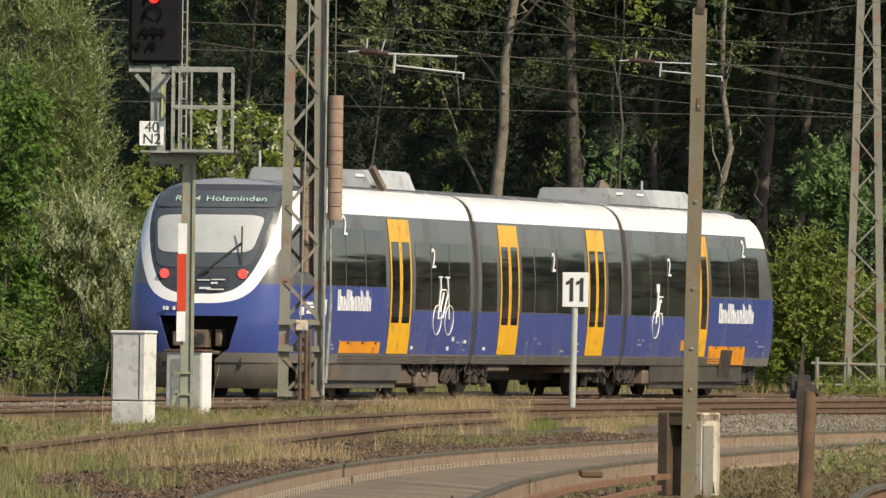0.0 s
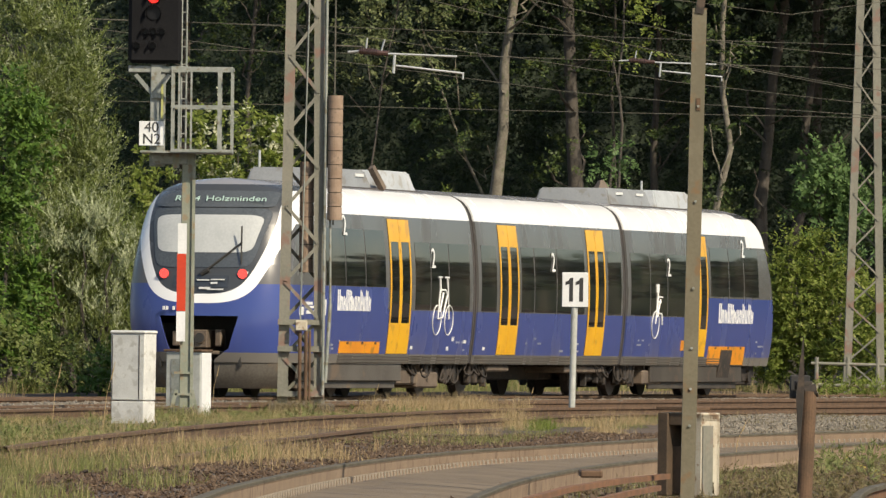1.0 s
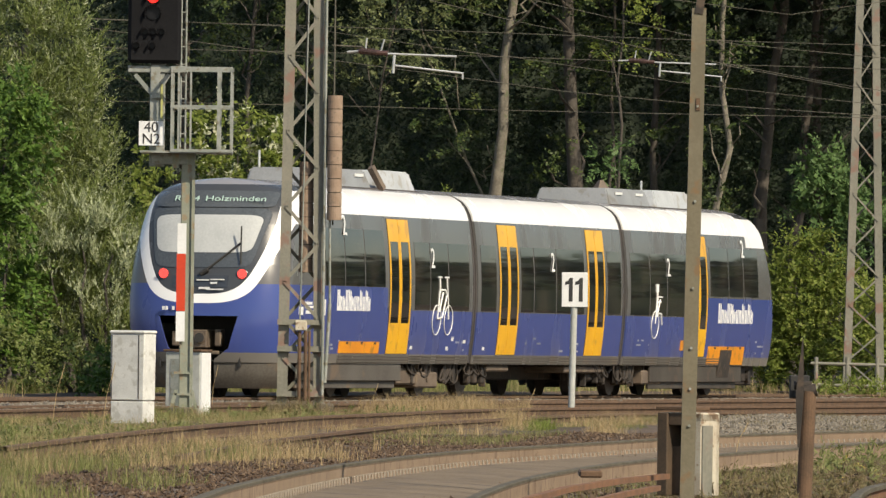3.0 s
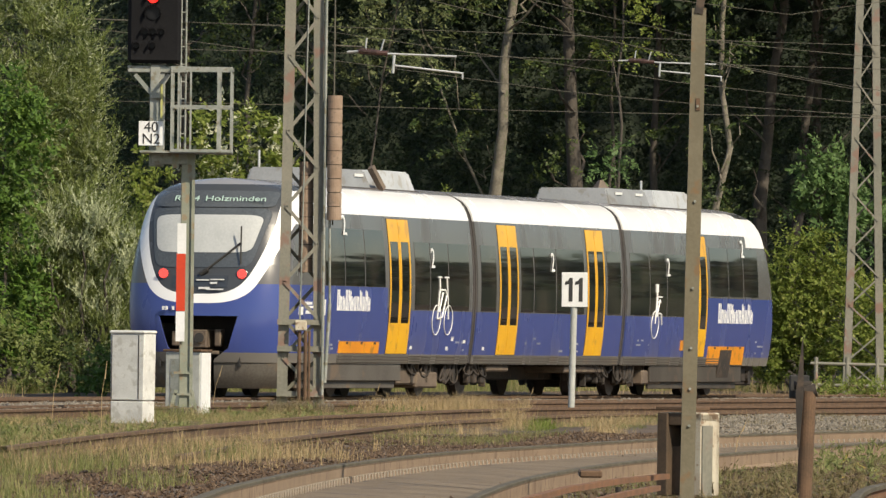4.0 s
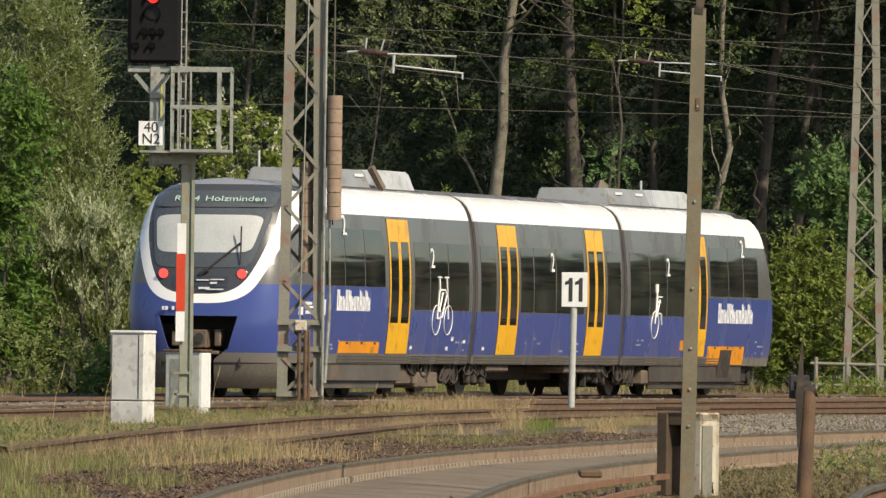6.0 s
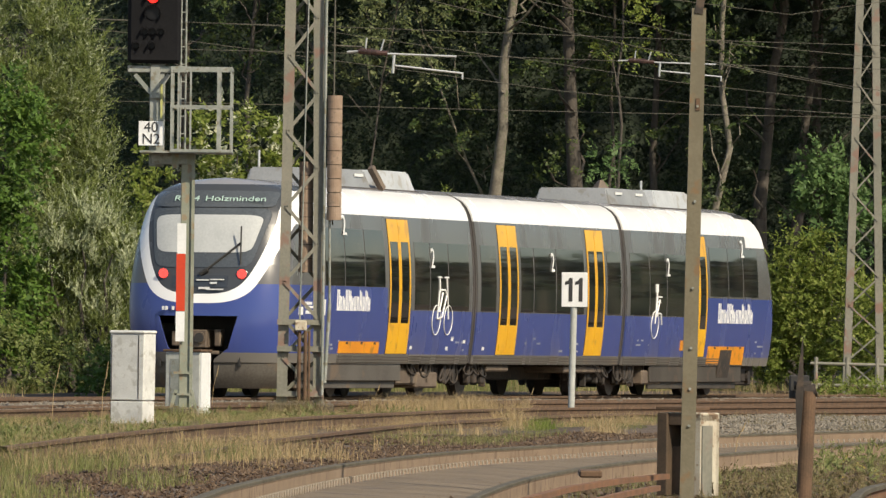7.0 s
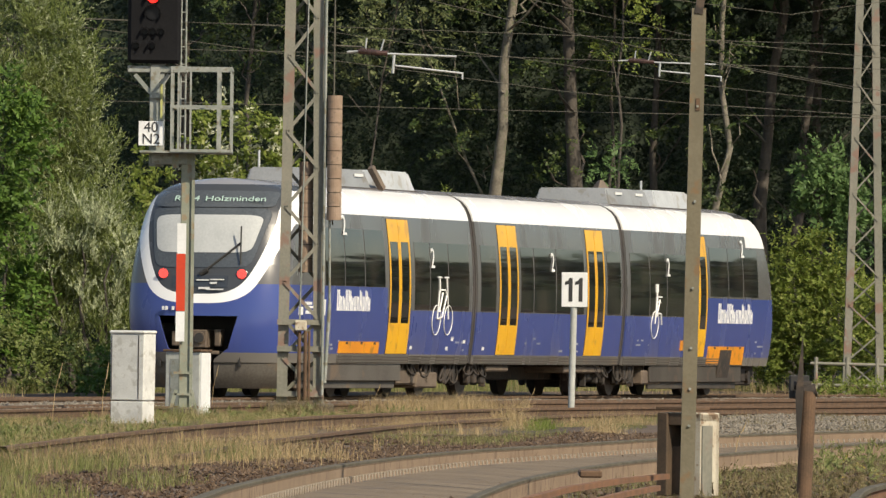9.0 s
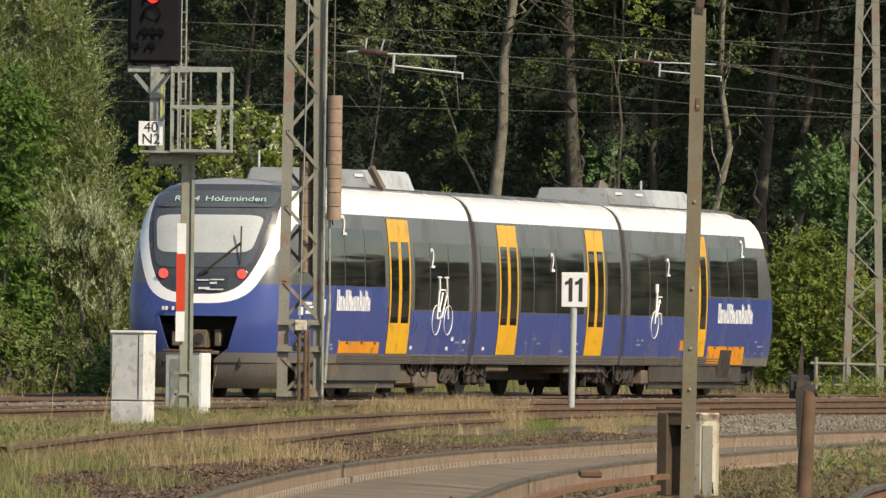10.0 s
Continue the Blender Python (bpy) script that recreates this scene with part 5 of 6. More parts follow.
def trunk_bm(pts, r0, r1, seg=9):
    """A tapered, slightly wandering stem through pts."""
    bm = bmesh.new()
    p = [Vector(q) for q in pts]
    n, rows = len(p), []
    for i, q in enumerate(p):
        r = r0 + (r1 - r0) * i / (n - 1)
        rows.append([bm.verts.new(q + Vector((r * math.cos(2 * math.pi * k / seg) * (1 + 0.15 * math.sin(3 * k + i)), r * math.sin(2 * math.pi * k / seg), 0))) for k in range(seg)])
    for a, b in zip(rows, rows[1:]):
        for k in range(seg):
            bm.faces.new((a[k], a[(k + 1) % seg], b[(k + 1) % seg], b[k]))
    bm.faces.new(list(reversed(rows[0]))), bm.faces.new(rows[-1])
    return bm


def bent(a, b, rng, n=6, wob=0.12):
    a, b = np.array(a, float), np.array(b, float)
    return [tuple(a + (b - a) * i / n + (rng.normal(0, wob, 3) * np.array([1, 1, 0.2]) if 0 < i < n else 0)) for i in range(n + 1)]


def make_tree(x, y, lean, height, r0, bark, leaf, label, clumps, per, size, spread, low, seed, second=None):
    """Tree with stem, limbs and a loose crown of leaf clumps between low and height."""
    rng = np.random.default_rng(seed)
    z = float(ground_z(x, y)) - 0.1
    tree = thing("tree", pose(x, y, z), label, "tree", "trees of the wood")
    stem = bent((0, 0, 0), (lean, 0.3, height * 0.92), rng, 9, 0.035 + 0.25 * r0)
    smooth(part("trunk", trunk_bm(stem, r0, r0 * 0.3), bark, tree), 60)
    cs, rs = [], []
    for k in range(clumps):
        t = rng.uniform(0, 1)
        zz = low + (height - low) * t
        w = spread * (0.55 + 0.45 * math.sin(math.pi * min(t * 0.9 + 0.1, 1)))
        ang, rad = rng.uniform(0, 6.28), w * rng.uniform(0.15, 1) ** 0.6
        c = (lean * zz / height + rad * math.cos(ang), rad * math.sin(ang) * 0.8, zz)
        cs.append(c)
        q = rng.uniform(0.28, 0.62)
        rs.append((q * 1.25, q, q * 0.75))
        if k % 4 == 0:
            zb = max(zz - rng.uniform(0.4, 1.4), 0.8)
            part("limb", trunk_bm(bent((lean * zb / height, 0, zb), c, rng, 4, 0.08), r0 * 0.24, 0.012, 6), bark, tree)
    cs, rs = np.array(cs), np.array(rs)
    ob = new("crown", cloud_mesh("crown", leaf_cloud(cs, rs, per, size, rng, 0.4), leaf))
    ob.parent = tree
    if second:
        pick = rng.random(len(cs)) < 0.4
        o2 = new("crown", cloud_mesh("crown", leaf_cloud(cs[pick], rs[pick] * 1.05, max(per // 4, 4), size * 0.9, rng, 0.2), second))
        o2.parent = tree
        tagged(o2, "paler leaves and blossom", kind="stuff")
    return tree


def make_bush(x, y, boxes_, per, size, leaf, label, seed, second=None, droop=0.0, stem=M_DARKBARK, clump=(0.16, 0.40)):
    """Bush filled into upright ellipsoids (dx, dz, rx, rz); its crown pieces can sway."""
    rng = np.random.default_rng(seed)
    z = float(ground_z(x, y)) - 0.05
    bush = thing("bush", pose(x, y, z), label, "bush", "bushes beside the line")
    crowns = []
    for bx_, bz, rx, rz, n in boxes_:
        v = rng.normal(size=(n, 3))
        v /= np.linalg.norm(v, axis=1)[:, None]
        cs = v * rng.uniform(0.3, 1, (n, 1)) ** 0.4 * np.array([rx, max(rx * 0.8, 0.6), rz])
        cs = cs[cs[:, 2] + bz > 0.15]
        rs = rng.uniform(*clump, (len(cs), 1)) * np.array([[1, 1, 1.2]])
        ob = new("crown", cloud_mesh("crown", leaf_cloud(cs + np.array([0, 0, rz]), rs, per, size, rng, -droop), leaf))
        ob.parent = bush
        ob.matrix_basis = pose(bx_, 0, bz - rz)
        crowns.append(ob)
        if second:
            o2 = new("blossom", cloud_mesh("blossom", leaf_cloud(cs + np.array([0, 0, rz]), rs * 1.1, max(per // (4 if droop > 0 else 7), 3), size, rng, -droop), second))
            o2.parent = ob
            tagged(o2, kind="stuff")
        part("stem", trunk_bm(bent((bx_ * 0.3, 0, 0), (bx_, 0, bz), rng, 5, 0.06), 0.05, 0.015, 6), stem, bush)
    return bush, crowns


def make_woods():
    """The shaded mass of the wood behind the trees: one body of leaves, and dark sheets painted as its depth."""
    rng = np.random.default_rng(11)
    n = 6600
    cs = np.stack([rng.uniform(-17, 19, n), rng.uniform(238, 262, n), rng.uniform(0.3, 15, n)], 1)
    cs = cs[np.array([noise.noise((q[0] * 0.42, q[1] * 0.15, q[2] * 0.55)) > -0.34 for q in cs])]
    n = len(cs)
    rs = rng.uniform(0.5, 1.1, (n, 1)) * np.array([[1.2, 0.8, 0.8]])
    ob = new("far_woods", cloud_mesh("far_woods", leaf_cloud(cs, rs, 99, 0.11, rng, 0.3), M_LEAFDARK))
    tagged(ob, "dense dark green leaves of the shaded wood", "woods", kind="stuff")
    n = 2900  # unseen high canopy, added to keep the wood in shade
    cs = np.stack([rng.uniform(-6, 26, n), rng.uniform(224, 262, n), rng.uniform(9.8, 26, n)], 1)
    rs = rng.uniform(0.8, 1.5, (n, 1)) * np.array([[1.2, 1.0, 0.7]])
    ob = new("shade_canopy", cloud_mesh("shade_canopy", leaf_cloud(cs, rs, 34, 0.5, rng, 0.2), M_LEAFDARK))
    tagged(ob, "unseen high leaves added to shade the wood", "woods", kind="stuff")
    # dark sheets painted as wood shade, and the distant wood line to the right
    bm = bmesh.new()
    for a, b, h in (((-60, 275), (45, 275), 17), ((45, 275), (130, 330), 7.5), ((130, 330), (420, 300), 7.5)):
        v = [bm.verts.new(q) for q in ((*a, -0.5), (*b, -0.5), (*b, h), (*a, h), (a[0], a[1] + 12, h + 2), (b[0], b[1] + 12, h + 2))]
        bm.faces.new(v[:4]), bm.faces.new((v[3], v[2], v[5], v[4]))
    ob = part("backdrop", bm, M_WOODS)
    tagged(ob, "dark sheet painted as the wood's shaded depth", "woods", kind="structure")
    n = 1500
    t = rng.uniform(0, 1, n)
    cs = np.stack([45 + 330 * t, 268 + 45 * np.sin(t * 3) + rng.uniform(-4, 4, n), rng.uniform(0.5, 1, n) * (6.0 + 1.5 * np.sin(t * 40))], 1)
    ob = new("far_woods", cloud_mesh("far_woods", leaf_cloud(cs, np.full((n, 3), 1.6), 14, 1.0, rng), M_LEAFDARK))
    tagged(ob, "distant wood line beyond the yard", "woods", kind="stuff")


def build_growth():
    make_woods()
    L = "tree with a pale grey trunk and loose green leaves"
    make_tree(0.95, 226, 0.9, 15, 0.19, M_BARK, M_LEAF, L, 40, 77, 0.105, 2.6, 5.0, 1)
    make_tree(3.419, 228, -0.8, 15, 0.24, M_DARKBARK, M_LEAF, "tree with a dark leaning trunk", 44, 77, 0.105, 2.0, 5.0, 2)
    make_tree(6.409, 225, 0.05, 14, 0.11, M_BARK, M_LEAF, "slender tree with leaf tufts along its pale stem", 54, 66, 0.10, 0.55, 1.3, 3)
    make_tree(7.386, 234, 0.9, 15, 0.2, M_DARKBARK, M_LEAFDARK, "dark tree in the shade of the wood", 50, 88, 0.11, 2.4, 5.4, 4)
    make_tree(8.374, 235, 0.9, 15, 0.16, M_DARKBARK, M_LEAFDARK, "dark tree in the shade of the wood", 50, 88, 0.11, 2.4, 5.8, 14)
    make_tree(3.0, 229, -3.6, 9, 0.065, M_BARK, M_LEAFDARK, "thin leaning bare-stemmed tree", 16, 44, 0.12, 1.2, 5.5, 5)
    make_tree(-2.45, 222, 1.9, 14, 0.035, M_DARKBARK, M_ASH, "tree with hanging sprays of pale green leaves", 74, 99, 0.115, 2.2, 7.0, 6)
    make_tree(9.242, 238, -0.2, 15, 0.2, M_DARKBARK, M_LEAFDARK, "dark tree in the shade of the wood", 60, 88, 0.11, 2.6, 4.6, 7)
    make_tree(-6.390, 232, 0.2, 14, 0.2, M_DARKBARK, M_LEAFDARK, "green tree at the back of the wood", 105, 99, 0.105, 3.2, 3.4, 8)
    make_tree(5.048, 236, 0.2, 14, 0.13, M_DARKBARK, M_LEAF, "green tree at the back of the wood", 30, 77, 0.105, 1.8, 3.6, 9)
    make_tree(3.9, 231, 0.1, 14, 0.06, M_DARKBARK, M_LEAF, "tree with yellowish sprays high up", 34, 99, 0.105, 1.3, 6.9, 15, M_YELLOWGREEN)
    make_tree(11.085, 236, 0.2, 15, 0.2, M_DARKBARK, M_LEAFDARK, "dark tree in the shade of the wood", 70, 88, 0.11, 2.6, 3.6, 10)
    make_tree(-9.3, 215, 0.2, 14, 0.2, M_DARKBARK, M_LEAF, "green tree at the back of the wood", 95, 99, 0.105, 2.2, 4.6, 12)
    make_tree(-4.6, 226, 0.2, 13, 0.09, M_DARKBARK, M_LEAF, "slender green tree behind the signal", 40, 88, 0.11, 1.5, 6.2, 17)
    make_tree(3.95, 221, 0.1, 10.0, 0.06, M_DARKBARK, M_YELLOWGREEN, "young tree with sunlit yellowish sprays", 10, 77, 0.10, 0.7, 7.6, 16)
    sway = []
    b, c = make_bush(-7.099, 182, [(-0.95, 6.1, 0.8, 2.4, 130), (-0.1, 5.2, 0.75, 2.0, 120), (0.35, 3.6, 0.7, 1.5, 80), (-0.4, 3.0, 1.0, 1.7, 110)], 132, 0.085, M_WILLOW, "tall green willow bush swaying in the wind", 21, M_PLUME, droop=0.9, clump=(0.28, 0.6))
    sway += c
    b, c = make_bush(-6.566, 179, [(-0.3, 2.5, 0.75, 1.25, 90), (0.45, 2.1, 0.7, 1.3, 80), (0.0, 0.9, 1.3, 0.9, 110), (-0.9, 1.6, 0.6, 1.0, 60)], 110, 0.08, M_WILLOW, "lower willow bush with pale silvery leaf tips", 33, M_PLUME, droop=1.2, clump=(0.25, 0.5))
    sway += c
    b, c = make_bush(-6.5, 178.4, [(-0.15, 2.95, 0.55, 0.55, 24), (0.45, 2.6, 0.5, 0.6, 20), (-0.7, 2.4, 0.4, 0.6, 14), (0.3, 1.7, 0.6, 0.6, 14)], 66, 0.085, M_PLUME, "pale silvery willow shoots above the lower bush", 34, droop=1.5, clump=(0.2, 0.45))
    sway += c
    b, c = make_bush(-7.978, 178, [(-0.05, 4.5, 0.8, 1.4, 110), (-0.2, 1.9, 0.9, 1.6, 110)], 55, 0.13, M_BRIGHT, "bright green broad-leaved bush", 22, clump=(0.25, 0.5))
    sway += c
    b, c = make_bush(-4.291, 207, [(-0.1, 5.0, 1.25, 1.2, 90), (0.3, 3.4, 1.3, 1.4, 110), (-1.0, 3.2, 0.7, 1.2, 60)], 40, 0.13, M_YELLOWGREEN, "yellowish green bush with pale blossom", 23, M_BLOSSOM)
    sway += c
    make_bush(-6.355, 200, [(0, 2.2, 0.8, 1.5, 110), (0.2, 3.9, 0.6, 1.0, 60)], 33, 0.12, M_YELLOWGREEN, "yellow green bush behind the railcar", 24)
    b, c = make_bush(8.377, 222, [(-0.2, 2.3, 0.95, 1.6, 130), (0.8, 1.8, 1.0, 1.4, 120), (-0.9, 1.3, 0.6, 1.2, 70)], 77, 0.10, M_YELLOWGREEN, "yellow green bush by the end of the railcar", 25, clump=(0.2, 0.5))
    sway += c
    make_bush(8.790, 226, [(0.0, 4.7, 0.8, 0.6, 26), (0.75, 4.2, 0.8, 0.8, 28), (0.3, 5.4, 0.9, 0.4, 10)], 66, 0.16, M_SPRAY, "bright green spray of broad leaves", 26, clump=(0.3, 0.6))
    make_bush(9.75, 220, [(0.2, 1.6, 0.8, 1.3, 70), (-0.5, 0.8, 0.7, 0.8, 40)], 55, 0.11, M_YELLOWGREEN, "green bush at the edge of the wood", 27)
    make_bush(-0.026, 215, [(0, 3.7, 0.4, 0.6, 8), (0.3, 2.4, 0.9, 1.4, 34)], 44, 0.11, M_YELLOWGREEN, "green bush behind the railcar", 28)
    make_bush(4.029, 218, [(-0.2, 5.3, 0.55, 0.3, 9), (0.5, 3.4, 0.9, 1.0, 26)], 44, 0.12, M_SPRAY, "green bush behind the railcar", 29, clump=(0.3, 0.55))
    make_bush(-7.9, 176, [(0.0, 0.7, 0.9, 0.7, 60)], 66, 0.085, M_WILLOW, "low green bush at the foot of the willows", 35, clump=(0.2, 0.42))
    make_bush(-6.75, 176.5, [(0.0, 0.55, 0.75, 0.55, 40)], 66, 0.085, M_LEAF, "low dark green bush at the foot of the willows", 36, clump=(0.2, 0.42))
    make_bush(-6.009, 172, [(0.0, 0.5, 0.45, 0.45, 50)], 33, 0.09, M_BRIGHT, "low bright green shrub", 30)
    # grass
    rng = np.random.default_rng(5)

    def along_curve(path, n, lo, hi, y0, y1):
        y = rng.uniform(y0, y1, n)
        return np.interp(y, path[:, 1], path[:, 0]) + rng.uniform(lo, hi, n), y

    def clumped(x, y, keep, k):
        v = np.array([noise.noise((a * 0.9, b * 0.22, k)) for a, b in zip(x, y)])
        trodden = (x > -5.3) & (x < -3.0) & (y > 108) & (y < 136) & (rng.random(len(x)) < 0.8)
        wd = x - np.interp(y, PATH_D[:, 1], PATH_D[:, 0])
        bare = (y > 98) & ((np.abs(wd) < 0.30) | (np.abs(wd - 1.505) < 0.25)) & (rng.random(len(x)) < 0.9)
        q = (v > keep) & ~trodden & ~bare
        return x[q], y[q]

    x, y = clumped(*along_curve(PATH_D, 15000, -4.6, 0.4, 104, 152), 0.0, 1)
    scatter_blades("dry_grass", M_DRY, "dry straw-coloured grass between the tracks", x, y, 0.21, 0.006, 0.8)
    x, y = clumped(*along_curve(PATH_D, 13000, 0.1, 3.2, 116, 150), 0.16, 2)
    scatter_blades("dry_grass", M_DRY, "dry straw-coloured grass on the track bed", x, y, 0.21, 0.006, 0.8)
    x, y = clumped(*along_curve(PATH_D, 24000, -3.5, -0.1, 58, 134), -0.08, 3)
    scatter_blades("green_grass", M_GRASS, "green and straw grass beside the track", x, y, 0.20, 0.0065, 0.7)
    x, y = clumped(*along_curve(PATH_D, 16000, -3.2, 1.2, 56, 86), -0.15, 31)
    scatter_blades("green_grass", M_GRASS, "tall green weeds at the end of the old track", x, y, 0.24, 0.0065, 0.8)
    x, y = clumped(*along_curve(PATH_D, 8000, -3.5, 0.9, 66, 122), 0.10, 8)
    scatter_blades("dry_grass", M_DRY, "dry stalks among the green grass", x, y, 0.27, 0.006)
    scatter_blades("dry_grass", M_DRY, "tuft of dry grass at the end of the old rail", rng.normal(-2.3, 0.22, 350), rng.normal(82.5, 1.6, 350), 0.22, 0.006, 0.6)
    for cx, cy, sx_, sy_, n, h, mt, lb in ((-2.19, 148.7, 0.30, 0.4, 900, 0.30, M_WEED, "dark weeds round the foot of the mast"), (-3.75, 138.3, 0.3, 0.8, 600, 0.26, M_GRASS, "green weeds at the foot of the signal"), (1.33, 130, 0.09, 0.7, 320, 0.2, M_YELLOWGREEN, "bright green tuft on the track bed"), (-4.5, 104, 0.16, 1.2, 700, 0.15, M_BRIGHT, "bright green plant in the dry grass"), (-1.3, 86.5, 0.3, 1.2, 500, 0.22, M_DRY, "tuft of dry grass on the earth bank"), (-2.0, 88, 0.35, 1.4, 600, 0.24, M_GRASS, "tuft of green grass by the old rail")):
        scatter_blades("weeds", mt, lb, rng.normal(cx, sx_, n), rng.normal(cy, sy_, n), h, 0.009, 0.6, category="weeds")
    x, y = along_curve(PATH_D, 1600, -0.9, 0.3, 80, 102)
    scatter_blades("dry_grass", M_DRY, "dry grass grown over the old rail", x, y, 0.24, 0.006, 0.8)
    x, y = clumped(*along_curve(PATH_D, 3600, 0.3, 2.6, 78, 122), 0.25, 9)
    scatter_blades("dry_grass", M_DRY, "tufts of dry grass on the earth bank", x, y, 0.24, 0.009)
    x, y = clumped(*along_curve(PATH_A, 15000, 1.7, 6.0, 55, 108), 0.0, 4)
    scatter_blades("weeds", M_WEED, "low brownish weeds beside the near track", x, y, 0.13, 0.007, 0.8, category="weeds")
    x, y = clumped(*along_curve(PATH_A, 36000, 1.65, 6.0, 55, 110), -0.3, 14)
    scatter_blades("weeds", M_WEED, "matted brownish weeds beside the near track", x, y, 0.065, 0.008, 1.1, category="weeds")
    x, y = clumped(*along_curve(PATH_A, 9000, 1.8, 6.0, 70, 110), 0.05, 15)
    scatter_blades("green_grass", M_GRASS, "green tufts among the weeds", x, y, 0.14, 0.006, 0.7)
    x, y = clumped(*along_curve(PATH_A, 9000, -3.0, -0.9, 52, 80), 0.05, 5)
    scatter_blades("green_grass", M_GRASS, "green weeds on the earth bank", x, y, 0.16, 0.009)
    for k, (lo, hi, y0, y1, n, mt, lb) in enumerate(((-5.0, 0.0, 60, 150, 90000, M_GRASS, "short matted green grass"), (-5.0, 0.0, 80, 152, 32000, M_DRY, "short matted dry grass"), (0.1, 1.3, 95, 150, 9000, M_DRY, "short dry grass between the old rails"), (1.6, 3.6, 105, 150, 9000, M_GRASS, "thin weeds on the earth"))):
        x, y = clumped(*along_curve(PATH_D, n, lo, hi, y0, y1), -0.22 if k < 2 else 0.0, 20 + k)
        scatter_blades("matted_grass", mt, lb, x, y, 0.12, 0.0075, 1.0)
    s, w = rng.uniform(-28, 62, 34000), rng.uniform(-12, -5.0, 34000)
    scatter_blades("green_grass", M_GRASS, "rank grass along the foot of the wood", X0 + SIN * s + COS * w, Y0 + COS * s - SIN * w, 0.26, 0.02)
    s, w = rng.uniform(-28, -2, 5000), rng.uniform(-6.5, -2.4, 5000)
    scatter_blades("dry_grass", M_DRY, "dry grass along the foot of the bushes", X0 + SIN * s + COS * w, Y0 + COS * s - SIN * w, 0.45, 0.016)
    s, w = rng.uniform(34, 60, 1300), rng.uniform(-6, 2.0, 1300)
    scatter_blades("dry_grass", M_DRY, "dry grass beyond the end of the railcar", X0 + SIN * s + COS * w, Y0 + COS * s - SIN * w, 0.4, 0.012)
    # leafy weeds, straw tufts
    def leafy_weeds(name, mt, label, x, y, lo, hi, per, size):
        r = rng.uniform(lo, hi, (len(x), 1)) * np.array([[1, 1, 0.8]])
        cs = np.stack([x, y, ground_z(x, y) + r[:, 0] * 0.7], 1)
        tagged(new(name, cloud_mesh(name, leaf_cloud(cs, r, per, size, rng, -0.5), mt)), label, "weeds", kind="stuff")

    x, y = clumped(*along_curve(PATH_D, 2600, -3.6, -0.3, 60, 112), 0.0, 51)
    leafy_weeds("leafy_weeds", M_HERB, "low leafy green weeds in the grass", x, y, 0.06, 0.16, 33, 0.05)
    x, y = clumped(*along_curve(PATH_D, 420, -3.4, -0.5, 104, 148), 0.08, 52)
    leafy_weeds("leafy_weeds", M_HERB, "scattered leafy weeds between the tracks", x, y, 0.06, 0.15, 33, 0.05)
    x, y = clumped(*along_curve(PATH_A, 420, 2.0, 5.5, 80, 112), 0.12, 53)
    leafy_weeds("leafy_weeds", M_HERB, "tall leafy weeds beside the near track", x, y, 0.10, 0.22, 44, 0.05)
    pick = rng.random(len(x)) < 0.25
    leafy_weeds("weed_flowers", M_FLOWER, "small yellow flowers on the weeds", x[pick], y[pick] - 0.05, 0.12, 0.24, 11, 0.022)
    x, y = clumped(*along_curve(PATH_A, 380, 2.6, 5.5, 58, 82), 0.0, 54)
    leafy_weeds("leafy_weeds", M_WEED, "brownish leafy weeds beside the near track", x, y, 0.05, 0.13, 33, 0.04)
    leafy_weeds("leafy_weeds", M_YELLOWGREEN, "rank leafy weeds along the pipe fence", rng.uniform(7.9, 11.4, 60), rng.uniform(210.5, 213.3, 60), 0.15, 0.42, 66, 0.09)
    x = rng.uniform(-1.9, 1.5, 5200)
    y = np.interp(x, PATH_E[:, 0], PATH_E[:, 1]) - rng.uniform(0.8, 4.5, 5200)
    x, y = clumped(x, y, -0.1, 55)
    scatter_blades("dry_grass", M_DRY, "dense straw grass beside the far track", x, y, 0.34, 0.010, 0.6)
    for cx, cy, n, h in ((0.95, 135, 500, 0.32), (2.1, 124, 350, 0.26), (1.9, 135, 250, 0.2), (-1.75, 92, 300, 0.24), (-2.2, 96, 300, 0.22)):
        scatter_blades("dry_grass", M_DRY, "tuft of straw-coloured dry grass", rng.normal(cx, 0.13, n), rng.normal(cy, 0.8, n), h, 0.008, 0.7)
    # tall single stalks
    for px, d, h in ((-4.962, 124, 0.8), (-3.905, 112, 0.85), (-3.537, 150, 0.75), (1.433, 160, 0.45), (-1.111, 158, 0.5), (3.025, 100, 0.4)):
        st = thing("grass_stalk", pose(px, d, float(ground_z(px, d)) - 0.03), "single tall dry grass stalk", "grass", "tall stalks")
        bm = bars(((0, 0, 0), (0.03, 0, h * 0.6), 0.004), ((0.03, 0, h * 0.6), (0.10, 0, h), 0.003))
        bar(bm, (0.075, 0, h * 0.82), (0.11, 0, h * 1.06), 0.008, 0.003)
        part("stalk", bm, M_DRY, st)
        sway.append(st)
    # stones and clods
    def strip(path, n, lo, hi, y0, y1, a, b):
        x, y = along_curve(path, n, lo, hi, y0, y1)
        return x, y, rng.uniform(a, b, n)

    bx, by = rng.uniform(2.6, 12, 34000), rng.uniform(113, 156, 34000)
    keep = bx > 0.0275 * by + 0.3 * np.sin(by * 0.8)
    scatter_lumps("ballast", M_BALLAST, "grey and brown crushed stone ballast", "ballast", bx[keep], by[keep], rng.uniform(0.013, 0.036, keep.sum()), 0.05)
    x, y = clumped(bx[keep] + 0.2, by[keep], 0.12, 41)
    scatter_blades("weeds", M_WEED, "low weeds growing through the ballast", x, y, 0.17, 0.008, 0.8, category="weeds")
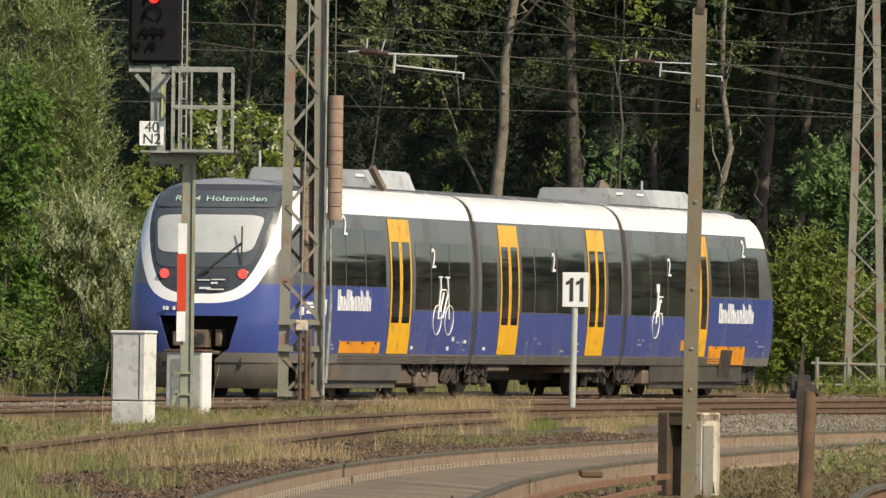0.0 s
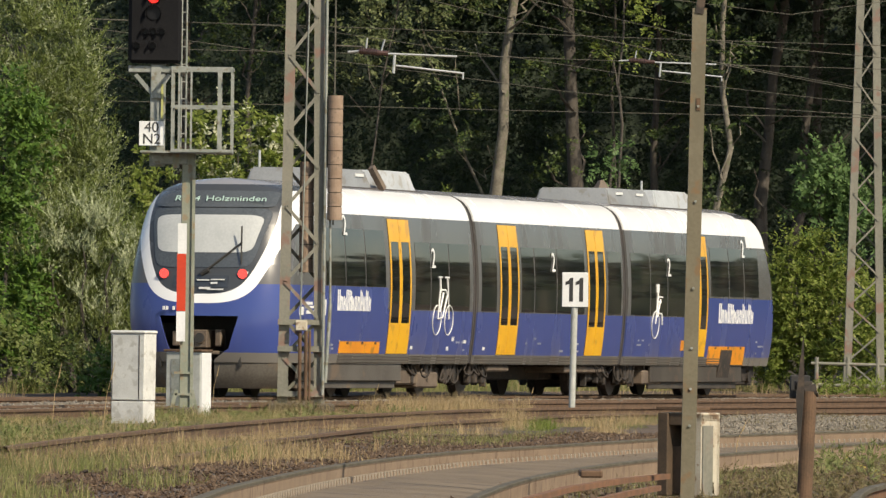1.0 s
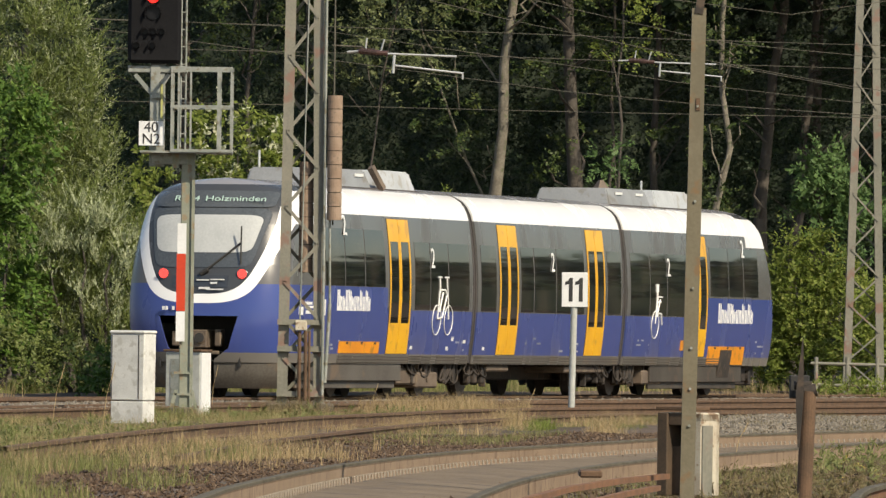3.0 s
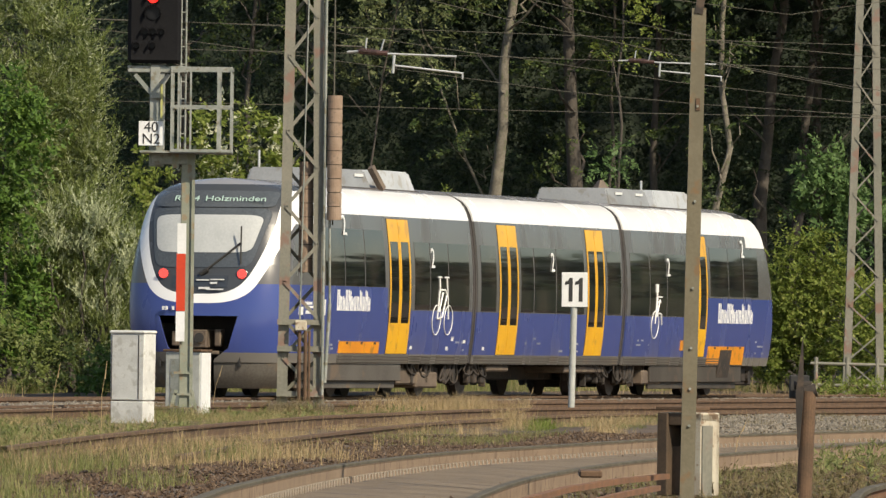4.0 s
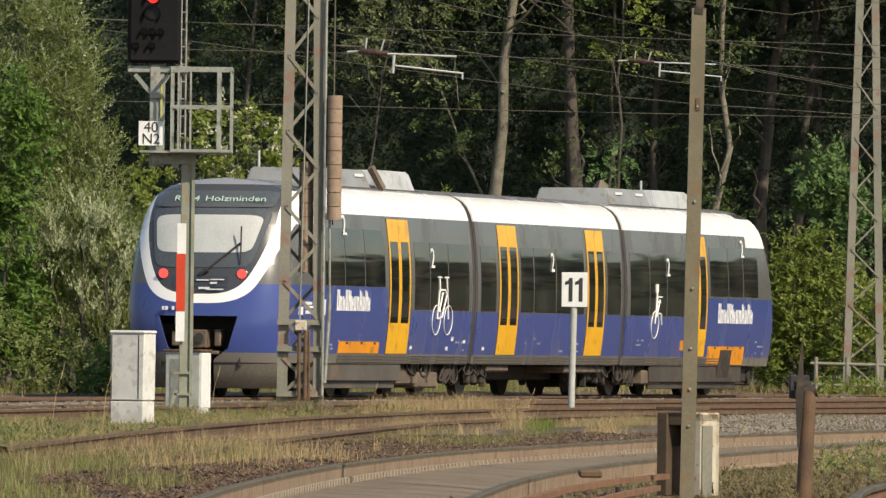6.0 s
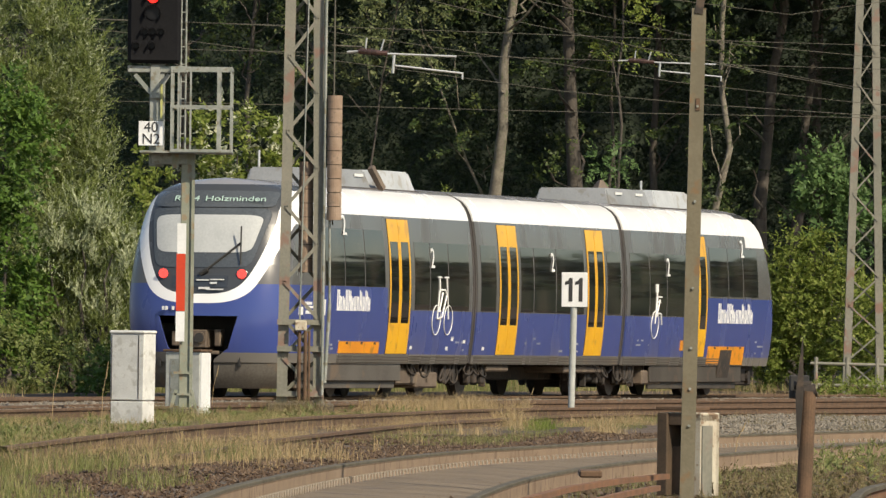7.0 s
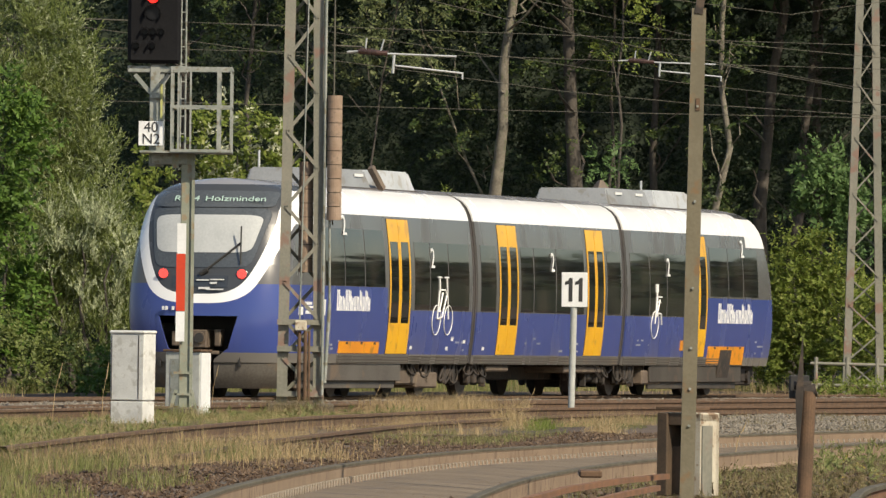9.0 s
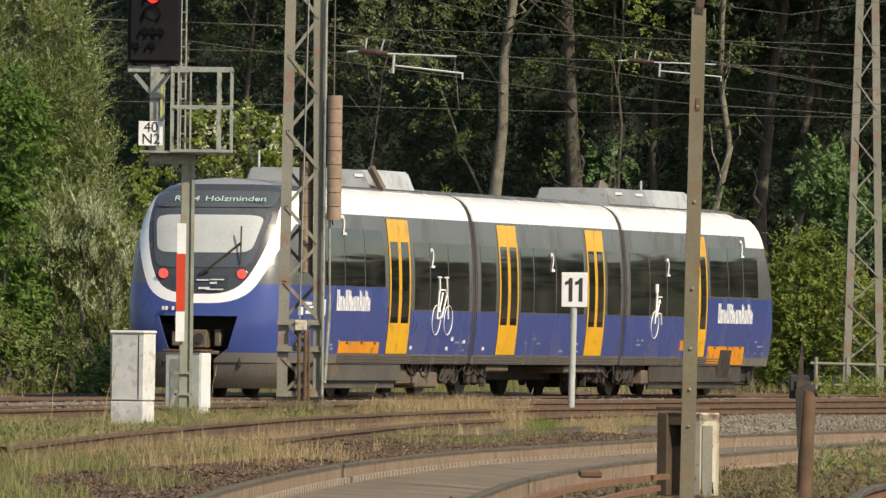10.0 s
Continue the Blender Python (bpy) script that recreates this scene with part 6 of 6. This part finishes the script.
    scatter_lumps("ballast", M_BALLAST, "grey crushed stone ballast under the far tracks", "ballast", *strip(PATH_E, 20000, -4.5, -0.3, 120, 205, 0.025, 0.045), 0.10)
    scatter_lumps("clods", M_CLOD, "dark brown clods of earth and old ballast", "earth", *strip(PATH_A, 42000, -3.0, -0.12, 50, 125, 0.007, 0.028))
    scatter_lumps("clods", M_CLOD, "dark brown clods of earth and old ballast", "earth", *strip(PATH_A, 7000, 1.6, 5.0, 48, 100, 0.012, 0.035))
    scatter_lumps("clods", M_CLOD, "dark brown clods between the two curved tracks", "earth", *strip(PATH_A, 20000, -6.2, -2.6, 80, 132, 0.008, 0.030))
    scatter_lumps("clods", M_CLOD, "dark crumbs of earth on the track fill", "earth", *strip(PATH_A, 900, 0.25, 1.4, 50, 105, 0.006, 0.022), 0.035)
    scatter_lumps("grit", M_BALLAST, "small loose stones on the track fill", "stones", *strip(PATH_A, 1500, 0.2, 1.35, 50, 100, 0.005, 0.018), 0.035)
    return sway


def wires():
    for q in (((-12.959, 205, 6.081), (-2.230, 205, 5.974), (2.539, 205, 5.913), (12.075, 205, 5.839)),
              ((-12.668, 200, 8.025), (-5.331, 200, 7.161), (-1.022, 200, 6.632), (2.472, 200, 6.210), (5.149, 200, 5.986), (11.782, 200, 5.626)),
              ((-13.043, 206, 7.879), (-2.261, 206, 7.676), (4.928, 206, 7.500), (12.116, 206, 7.372)),
              ((-1.767, 203, 8.480), (-0.347, 203, 8.166), (1.310, 203, 7.774), (4.860, 203, 7.073), (8.408, 203, 6.479), (11.955, 203, 6.015)),
              ((1.330, 207, 8.450), (5.131, 207, 7.630), (6.156, 207, 7.450), (12.180, 207, 6.958)),
              ((-12.909, 204, 7.159), (-5.317, 204, 7.098), (1.326, 204, 7.025), (4.886, 204, 6.938), (12.004, 204, 6.811)),
              ((1.352, 208, 7.157), (4.987, 208, 6.645), (8.619, 208, 6.278), (12.251, 208, 6.020)),
              ((-13.234, 209, 8.042), (-3.266, 209, 7.774), (1.116, 209, 7.184)),
              ((3.790, 210, 8.614), (7.458, 210, 8.195), (8.677, 210, 8.381), (12.333, 210, 8.938))):
        make_wire(q)


def build_all():
    make_ground()
    make_fill()
    make_track("near curved track with dusty rails on sleepers", PATH_A, 0.07, (52, 116), M_RAILHEAD, M_RAILSIDE, True)
    make_track("rusty disused track half grown over", PATH_D[PATH_D[:, 1] > 84], 0.06, (92, 172), M_RUST, M_RUST)
    make_track("rusty track in front of the railcar", beside(PATH_E, -1.505), 0.0, (125, 190), M_RUST, M_RUST)
    make_track("track on which the railcar stands", straight(-0.7525, -60, 90), 0.0, (140, 215), M_RUST, M_RUST)
    make_railcar()
    make_signal()
    m = lattice_mast(pose(-2.161, 149.5, 0.059) @ Matrix.Scale(0.934, 4), "weathered lattice mast with tensioning weights and rust streaks", 9.5, 0.305, 0.20, 0.17, True)
    make_mast_gear(m)
    lattice_mast(pose(9.381, 216, 0.0), "weathered rust-streaked lattice mast at the edge of the wood", 11.0, 0.385, 0.115, 0.17, False)
    make_cantilever("cantilever arm with a brown insulator beside the near mast", 149.4, -1.505, 5.432, 1.728)
    c2 = make_cantilever("cantilever arm with a brown insulator over the tracks", 204.0, 3.640, 6.970, 2.1)
    make_tie(c2)
    wires()
    make_sign(), make_white_box(), make_small_box(), make_right_box(), make_near_post(), make_short_post(), make_fence(), make_turnout_rods()
    return build_growth()


SWAY = build_all()


def motions():
    """Wind in the bushes and stalks: slow small tilts about their feet."""
    rng = random.Random(9)
    for ob in SWAY:
        base = ob.matrix_basis.copy()
        stalk = ob.name.startswith("grass")
        amp, ph, per = (3.0 if stalk else 1.2), rng.uniform(0, 6.28), rng.uniform(2.2, 3.4)
        rows = []
        for k in range(21):
            t = k * 0.5
            a = amp * (math.sin(6.283 * t / per + ph) + 0.5 * math.sin(6.283 * t / 1.37 + 2 * ph))
            rows.append((t, base @ pose(0, 0, 0, 0.4 * a, a, 0)))
        walk(ob, rows)


motions()
